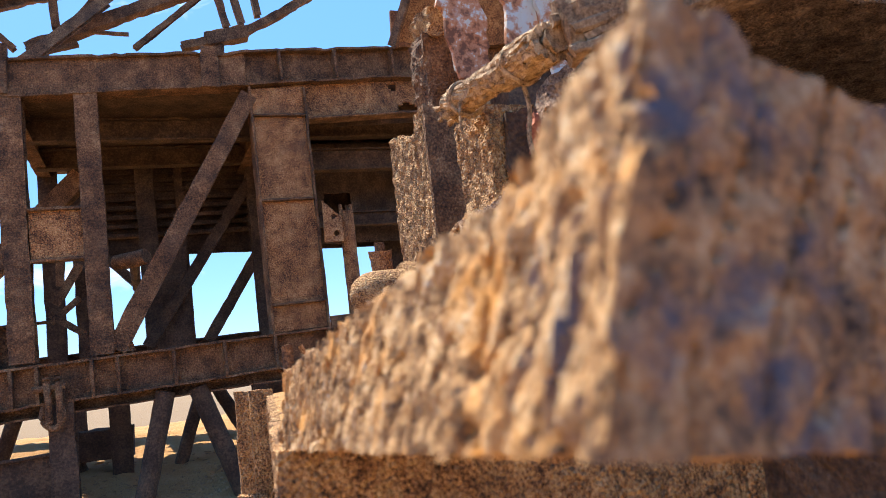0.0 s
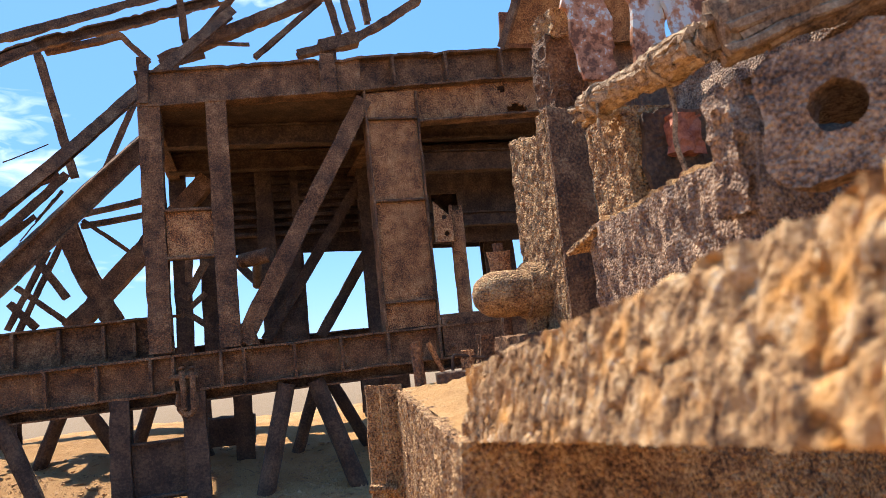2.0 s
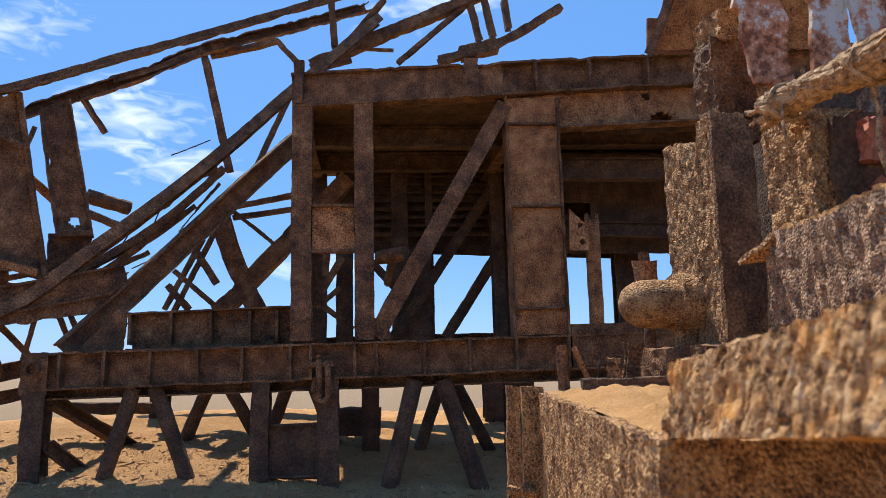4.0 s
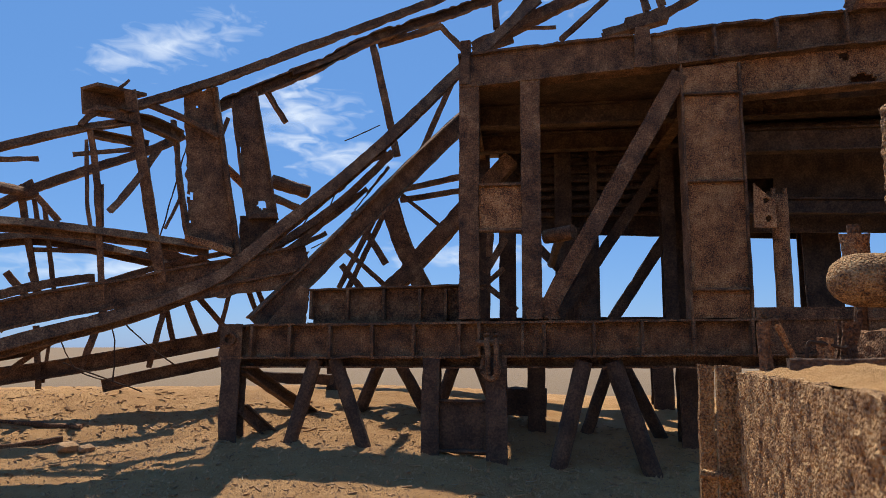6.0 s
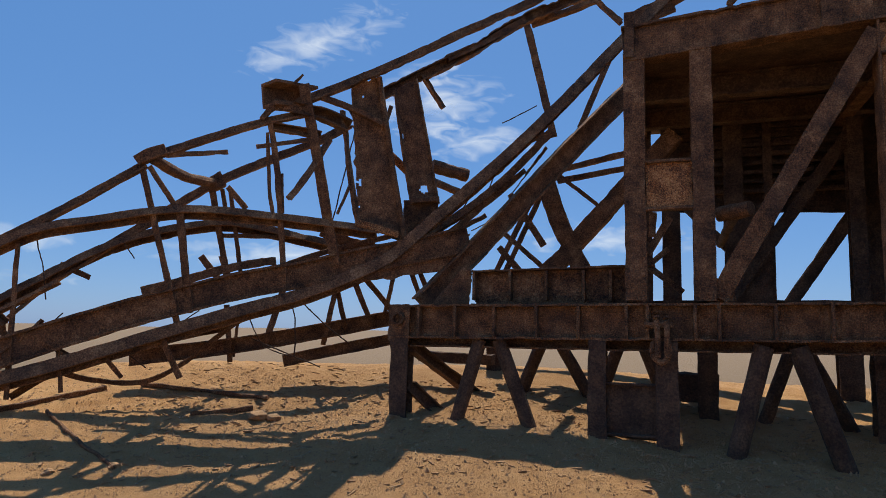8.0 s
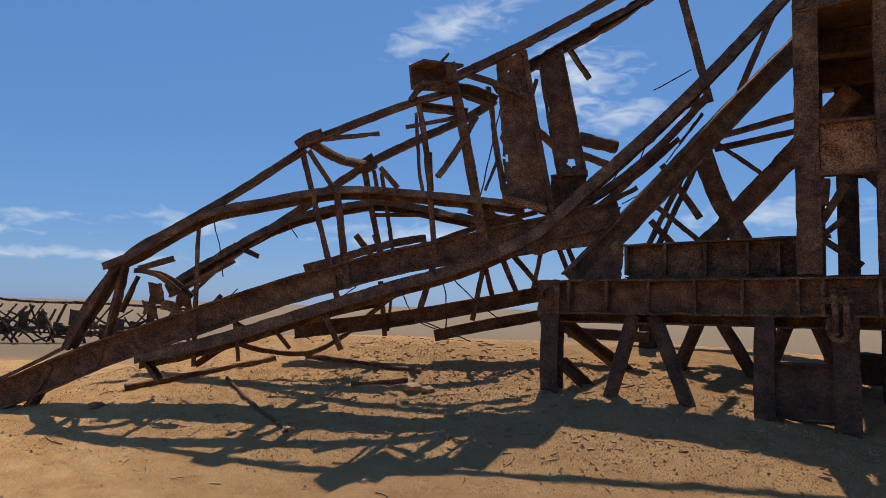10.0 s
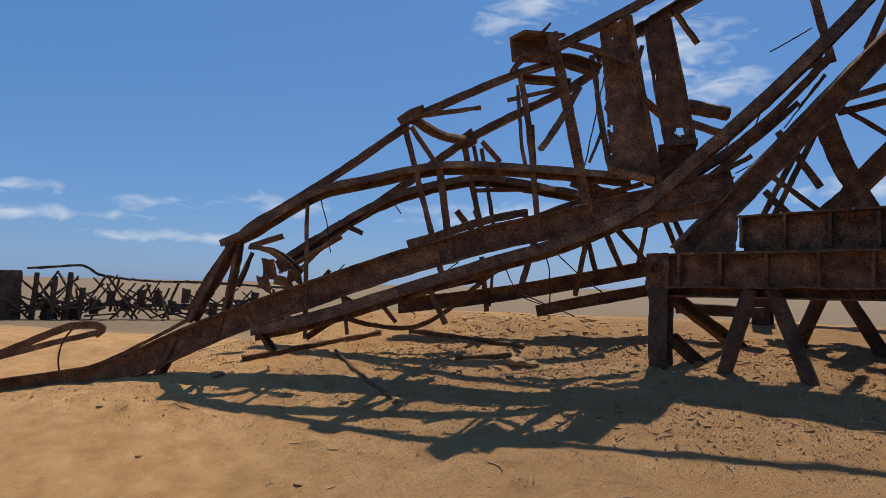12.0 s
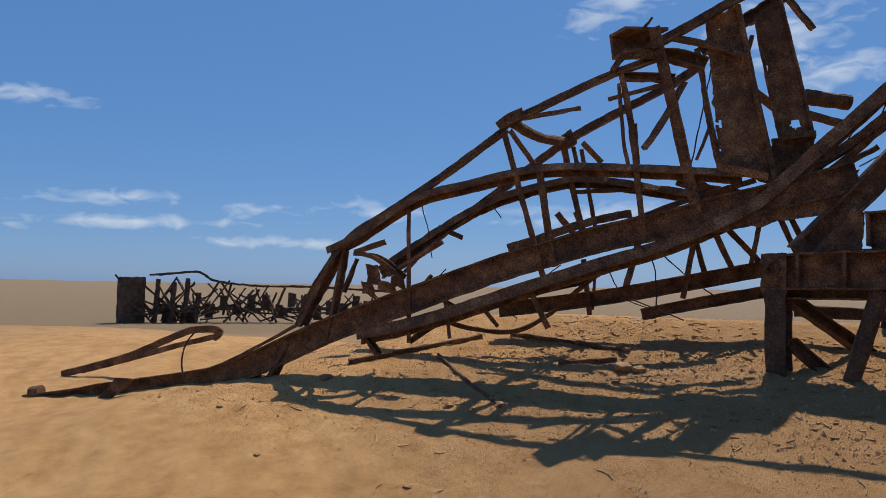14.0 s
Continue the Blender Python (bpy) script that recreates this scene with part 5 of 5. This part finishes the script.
part("beam_body", block((0.70, 1.02, 1.89), (0.95, 2.2, 2.205), 0.018, 0.010, 34, slope_shape, 0.35), RUST_CRUST, slope)
tagged(part("sand_cover", block((0.715, 1.18, 2.195), (0.94, 2.19, 2.222), 0.02, 0.008, 20, slope_shape), SAND), "blown sand lying along the sloping beam", "sand", kind="stuff")
part("tip", plate((0.60, 2.25, 2.12), (0.72, 2.22, 2.14), (0.74, 2.08, 2.22), (0.68, 2.12, 2.21), 0.02, 0.03, 0.02), RUST_SAND, slope)
lug_bm = bmesh.new()
seg = 28
lug_rings = []
for x, r_of in ((0.47, lambda a: 0.05), (0.47, lambda a: 0.15 + 0.022 * math.cos(4 * a + 3.14) + 0.012 * noise.noise(Vector((math.cos(a) * 3, math.sin(a) * 3, 1)))),
                (0.60, lambda a: 0.15 + 0.022 * math.cos(4 * a + 3.14) + 0.012 * noise.noise(Vector((math.cos(a) * 3, math.sin(a) * 3, 2)))), (0.60, lambda a: 0.05)):
    lug_rings.append([lug_bm.verts.new((x + 0.006 * noise.noise(Vector((k * 0.7, x * 30, 0))), 0.84 + r_of(2 * math.pi * k / seg) * math.cos(2 * math.pi * k / seg), 2.19 + r_of(2 * math.pi * k / seg) * math.sin(2 * math.pi * k / seg))) for k in range(seg)])
for r, s in zip(lug_rings, lug_rings[1:] + lug_rings[:1]):
    for k in range(seg):
        lug_bm.faces.new((r[k], r[(k + 1) % seg], s[(k + 1) % seg], s[k]))
bmesh.ops.rotate(lug_bm, verts=lug_bm.verts[:], cent=(0.535, 0.84, 2.19), matrix=Matrix.Rotation(radians(38), 3, "Z"))
bmesh.ops.subdivide_edges(lug_bm, edges=lug_bm.edges[:], cuts=2)
for v in lug_bm.verts:
    v.co += jitter(v.co, 0.005, 28)
part("lug", lug_bm, RUST_CRUST, slope, "pierced round lug")
part("lug_foot", block((0.46, 1.04, 2.05), (0.56, 1.14, 2.33), 0.018, 0.018, 22), RUST_CRUST, slope)

# ropes and timber on top of the short column, painted sheets behind
bundle = thing("rope_bundle", "frayed sandy rope and wire bundle over the column", "rope")
for i in range(46):
    a = 2 * math.pi * i / 46
    off = Vector((0.055 * math.cos(a), 0.08 * math.sin(7 * a), 0.050 * math.sin(a)))
    twist = Vector((0.058 * math.cos(a + 1.4), 0.0, 0.048 * math.sin(a + 1.4)))
    part("strand", sweep([Vector((0.77, 2.18, 2.70)) + off, Vector((0.77, 1.95, 2.685)) + (off + twist) / 2, Vector((0.77, 1.70, 2.66)) + twist, Vector((0.77, 1.46, 2.64)) + twist * 1.1], prof_o(0.006 + 0.004 * (i % 3), 6), 0.025, rough=0.013, freq=30), ROPE, bundle)
part("core", sweep([(0.77, 2.16, 2.70), (0.77, 1.95, 2.685), (0.77, 1.70, 2.66), (0.77, 1.44, 2.64)], prof_o(0.045, 10), 0.025, rough=0.014, freq=30), ROPE, bundle)
for y in (2.08, 1.66):
    ring_pts = [Vector((0.77 + 0.075 * math.cos(k * 0.7), y + 0.01 * math.sin(3 * k), 2.70 - (2.2 - y) * 0.085 + 0.068 * math.sin(k * 0.7))) for k in range(10)]
    part("lashing", sweep(ring_pts, prof_o(0.009, 6), 0.03, rough=0.004), ROPE, bundle)
part("hanging_end", sweep([(0.79, 1.72, 2.66), (0.80, 1.70, 2.52), (0.78, 1.69, 2.40), (0.80, 1.68, 2.24)], prof_o(0.009, 6), 0.03, rough=0.004), ROPE, bundle)
part("hanging_end", sweep([(0.72, 2.04, 2.66), (0.70, 2.02, 2.56), (0.72, 2.02, 2.48)], prof_o(0.006, 6), 0.03, rough=0.004), ROPE, bundle)
log = thing("timber_baulk", "splintered weathered timber resting on the wreck", "timber")
part("baulk", sweep([(0.80, 1.46, 2.66), (1.15, 1.30, 2.74), (2.2, 0.9, 2.92)], prof_o(0.10, 18), 0.03, rough=0.02, eaten=0.0, freq=9), WOOD, log)
for i in range(16):
    z, y = 2.56 + 0.20 * (i % 8) / 8, 1.38 - 0.05 * (i // 8)
    lift = random.uniform(0.08, 0.16)
    part("splinter", sweep([(0.80 + random.uniform(-0.05, 0.12), y + 0.05, z), (1.2, y - 0.12, z + lift), (1.6 + random.uniform(0, 0.4), y - 0.30, z + 2 * lift)], prof_box(0.05, 0.035, 0.008), 0.03, rough=0.014, eaten=0.45), WOOD, log)
red = thing("paint_lump", "lump of old red lead paint and rust", "scrap")
part("lump", block((1.02, 2.02, 2.46), (1.15, 2.14, 2.62), 0.02, 0.02, 22), RED, red)
part("lump", block((1.05, 2.02, 2.22), (1.18, 2.13, 2.40), 0.02, 0.02, 22), RED, red)
shed = thing("machine_housing", "dark scaled machine housing with peeling red and white paint", "housing")
part("back_wall", plate((1.5, 3.0, 1.5), (5.5, 2.2, 1.5), (5.5, 2.2, 3.4), (1.5, 3.0, 3.25), 0.05, 0.12, 0.02), RUST_DARK, shed)
part("side_wall", plate((1.55, 3.0, 1.5), (1.75, 4.3, 1.5), (1.75, 4.3, 3.1), (1.55, 3.0, 3.25), 0.05, 0.12, 0.02), RUST_DARK, shed)
for i, (x0, x1, y, dx) in enumerate(((1.14, 1.46, 3.02, -0.12), (1.42, 1.70, 2.94, 0.06), (1.64, 1.98, 2.88, -0.05), (1.92, 2.5, 2.80, 0.0), (2.4, 3.1, 2.75, 0.0))):
    part("painted_sheet", plate((x0 + 0.10, y, 3.15), (x1, y, 3.12), (x1 + dx, y - 0.1, 4.3), (x0 + dx, y - 0.05, 4.3), 0.03, 0.05, 0.05, 0.015, holes=0.25), PAINT, shed, "peeling red and white painted sheet")
part("dark_cap", block((1.17, 3.28, 2.95), (1.42, 3.5, 3.56), 0.03, 0.02, 14), RUST, shed)
part("cap_crust", block((1.20, 3.26, 3.54), (1.55, 3.5, 3.72), 0.025, 0.035, 12), RUST_SAND, shed)
part("top_ledge", block((1.3, 1.2, 2.70), (4.0, 2.4, 2.86), 0.05, 0.02, 12), RUST_CRUST, shed)
part("floor_block", block((0.95, 0.1, 1.0), (4.0, 2.2, 2.1), 0.06, 0.02, 12), RUST_DARK, shed)

# ---- far wreck on the plain ----
wreck = thing("far_wreck", "distant collapsed rusty lattice and steel crate on sand", "wreck")
FA, FB = Vector((-28.2, 10.6, 0)), Vector((-24.6, 18.0, 0))


def on_far(k, off=0.0):
    p = FA.lerp(FB, k) + Vector((-0.88, 0.47, 0)) * off
    return Vector((p.x, p.y, ground_z(p.x, p.y)))


crate = on_far(-0.07)
part("crate_side", block((crate.x - 0.35, crate.y - 0.45, crate.z - 0.1), (crate.x + 0.35, crate.y + 0.35, crate.z + 1.75), 0.12, 0.03, 5), RUST_DARK, wreck)
random.seed(11)
rail = [on_far(k) + Vector((0, 0, h)) for k, h in ((0.0, 1.85), (0.12, 1.95), (0.22, 2.0), (0.3, 1.65), (0.5, 1.5), (0.75, 1.5), (1.0, 1.4), (1.25, 1.3))]
part("top_rail", sweep(rail, prof_box(0.07, 0.09), 0.2, rough=0.03, eaten=0.4), RUST_DARK, wreck)
part("low_rail", sweep([on_far(k) + Vector((0, 0, h)) for k, h in ((0.02, 0.7), (0.4, 0.55), (0.8, 0.6), (1.2, 0.5))], prof_box(0.1, 0.12), 0.2, rough=0.03, eaten=0.4), RUST_DARK, wreck)
for i in range(120):
    k = random.random() ** 1.4 * 1.2
    a = on_far(k, random.uniform(-0.7, 0.7)) + Vector((0, 0, random.uniform(0.0, 0.5)))
    b = on_far(k + random.choice((-1, 1)) * random.uniform(0.02, 0.2), random.uniform(-0.7, 0.7)) + Vector((0, 0, random.uniform(0.15, 1.85) * (1 - 0.25 * min(1, k))))
    part("lattice_bar", sweep([a, b], prof_box(random.uniform(0.05, 0.11), 0.06), 0.3, rough=0.02, eaten=0.3), RUST_DARK, wreck)
for k, h in ((0.03, 1.7), (0.10, 1.6), (0.16, 1.75), (0.21, 1.2)):
    a = on_far(k, -0.3)
    part("frame_post", sweep([a, a + Vector((0.05, 0.1, h))], prof_u(0.16, 0.14), 0.2, rough=0.02, eaten=0.3), RUST_DARK, wreck)
for k in (0.06, 0.14):
    a = on_far(k)
    part("frame_panel", plate(a, a + Vector((0.25, 0.5, 0.0)), a + Vector((0.25, 0.5, 0.75)), a + Vector((0, 0, 0.6)), 0.05, 0.12, 0.05), RUST_DARK, wreck)
for i in range(14):
    k = 0.25 + i * 0.065
    a = on_far(k) + Vector((0, 0, random.uniform(0.1, 0.7)))
    part("hanging_plate", plate(a, a + Vector((0.16, 0.28, 0.0)), a + Vector((0.16 + random.uniform(-0.1, 0.1), 0.3, 0.55)), a + Vector((random.uniform(-0.1, 0.1), 0.02, 0.6)), 0.04, 0.12, 0.03), RUST_DARK, wreck)

# ---- scraps, stones and twigs on the sand ----
def on_sand(x, y, lift=0.0):
    return Vector((x, y, ground_z(x, y) + lift))


for name, label, pts, prof in (("steel_bar", "dark steel bar half buried in sand", ((-7.4, 4.4), (-7.13, 5.1), (-6.82, 5.9)), prof_box(0.07, 0.06)),
                               ("bent_branch", "bent rusted strip lying on sand", ((-6.76, 5.12), (-5.98, 4.75), (-5.32, 4.48)), prof_box(0.03, 0.03)),
                               ("rust_strip", "dark rusted strip lying on the drift", ((-6.6, 6.2), (-5.8, 6.4), (-5.2, 6.5)), prof_box(0.07, 0.04)),
                               ("rust_strip", "dark rusted strip lying on the drift", ((-5.6, 5.75), (-5.35, 6.0), (-5.2, 6.2)), prof_box(0.05, 0.05))):
    ob = tagged(part(name, sweep([on_sand(x, y, 0.02) for x, y in pts], prof, 0.06, rough=0.012, eaten=0.3), RUST, None), label, "scrap", "scrap on the sand")


def stone(x, y, r, flat=0.55):
    bm = bmesh.new()
    bmesh.ops.create_icosphere(bm, subdivisions=2, radius=r)
    for v in bm.verts:
        v.co += noise.noise_vector(v.co * 1.3 / r + Vector((x, y, 0))) * r * 0.45
        v.co.z *= flat
        v.co += on_sand(x, y, r * flat * 0.4)
    tagged(part("stone", bm, STONE), "dark flat stone lying on pale sand", "stone", "stones on the sand")


for x, y, r in ((-7.24, 3.98, 0.07), (-5.70, 4.21, 0.05), (-5.36, 4.52, 0.05), (-5.0, 6.0, 0.11), (-4.85, 6.05, 0.08), (-7.4, 2.9, 0.03), (-10.6, 5.2, 0.07), (-4.9, 3.0, 0.03), (-6.2, 2.6, 0.025)):
    stone(x, y, r)
random.seed(21)
gm_v, gm_f = [], []
for i in range(60000):
    x, y = random.uniform(-9.0, 1.0), random.uniform(2.6, 7.4)
    c = crest(x)
    dense = smooth01((y - (c - 2.9)) / 1.2)
    if random.random() > 0.025 + 0.9 * dense * (0.35 + 0.65 * smooth01((x + 7.5) / 3)):
        continue
    r = random.uniform(0.004, 0.013) * (1.0 + 1.2 * (random.random() < 0.05))
    p = on_sand(x, y, r * 0.3)
    b = len(gm_v)
    a0 = random.uniform(0, 6.28)
    for k in range(4):
        a = a0 + k * 1.57 + random.uniform(-0.4, 0.4)
        gm_v.append((p.x + r * math.cos(a), p.y + r * math.sin(a), p.z - r * 0.6))
    gm_v.append((p.x + random.uniform(-0.4, 0.4) * r, p.y + random.uniform(-0.4, 0.4) * r, p.z + r * random.uniform(0.2, 0.7)))
    gm_f += [(b, b + 1, b + 4), (b + 1, b + 2, b + 4), (b + 2, b + 3, b + 4), (b + 3, b, b + 4)]
me = bpy.data.meshes.new("rust_flakes")
me.from_pydata(gm_v, [], gm_f)
me.materials.append(STONE)
tagged(new("rust_flakes", me), "scattered rust flakes and gravel on sand", "gravel", kind="stuff")
sl_v, sl_f = [], []
for i in range(1700):                                   # flat slivers of rust scale on the trodden drift
    x, y = random.uniform(-7.6, 0.8), random.uniform(3.6, 8.0)
    if smooth01((y - crest(x) + 2.5) / 1.4) < random.random() or x < -6.6 + 0.8 * random.random():
        continue
    ln, wd, a = random.uniform(0.012, 0.05), random.uniform(0.004, 0.012), random.uniform(0, 6.28)
    p, b = on_sand(x, y, 0.004), len(sl_v)
    tip_up = random.uniform(-0.2, 0.35) * ln
    for du, dv in ((-1, -1), (1, -1), (1, 1), (-1, 1)):
        q = (p.x + ln * du * math.cos(a) - wd * dv * math.sin(a), p.y + ln * du * math.sin(a) + wd * dv * math.cos(a))
        sl_v += [(*q, p.z + tip_up * du - 0.004), (*q, p.z + tip_up * du + 0.006)]
    sl_f += [(b + 1, b + 3, b + 5, b + 7), (b, b + 2, b + 3, b + 1), (b + 2, b + 4, b + 5, b + 3), (b + 4, b + 6, b + 7, b + 5), (b + 6, b, b + 1, b + 7)]
me = bpy.data.meshes.new("rust_slivers")
me.from_pydata(sl_v, [], sl_f)
me.materials.append(STONE)
tagged(new("rust_slivers", me), "thin slivers of rust scale scattered over sand", "debris", kind="stuff")
twigs = bmesh.new()
for i in range(70):
    x, y = random.uniform(-9.5, 0.5), random.uniform(2.8, 6.2)
    a, ln = random.uniform(0, 6.28), random.uniform(0.06, 0.22)
    pts = [on_sand(x + ln * k * math.cos(a + 0.5 * k), y + ln * k * math.sin(a + 0.5 * k), 0.008) for k in (0, 0.5, 1)]
    sweep(pts, prof_o(0.0045, 5), 0.06, rough=0.004, bm=twigs)
tagged(part("dry_twigs", twigs, TWIG), "pale dry twigs scattered over the sand", "twigs", kind="stuff")
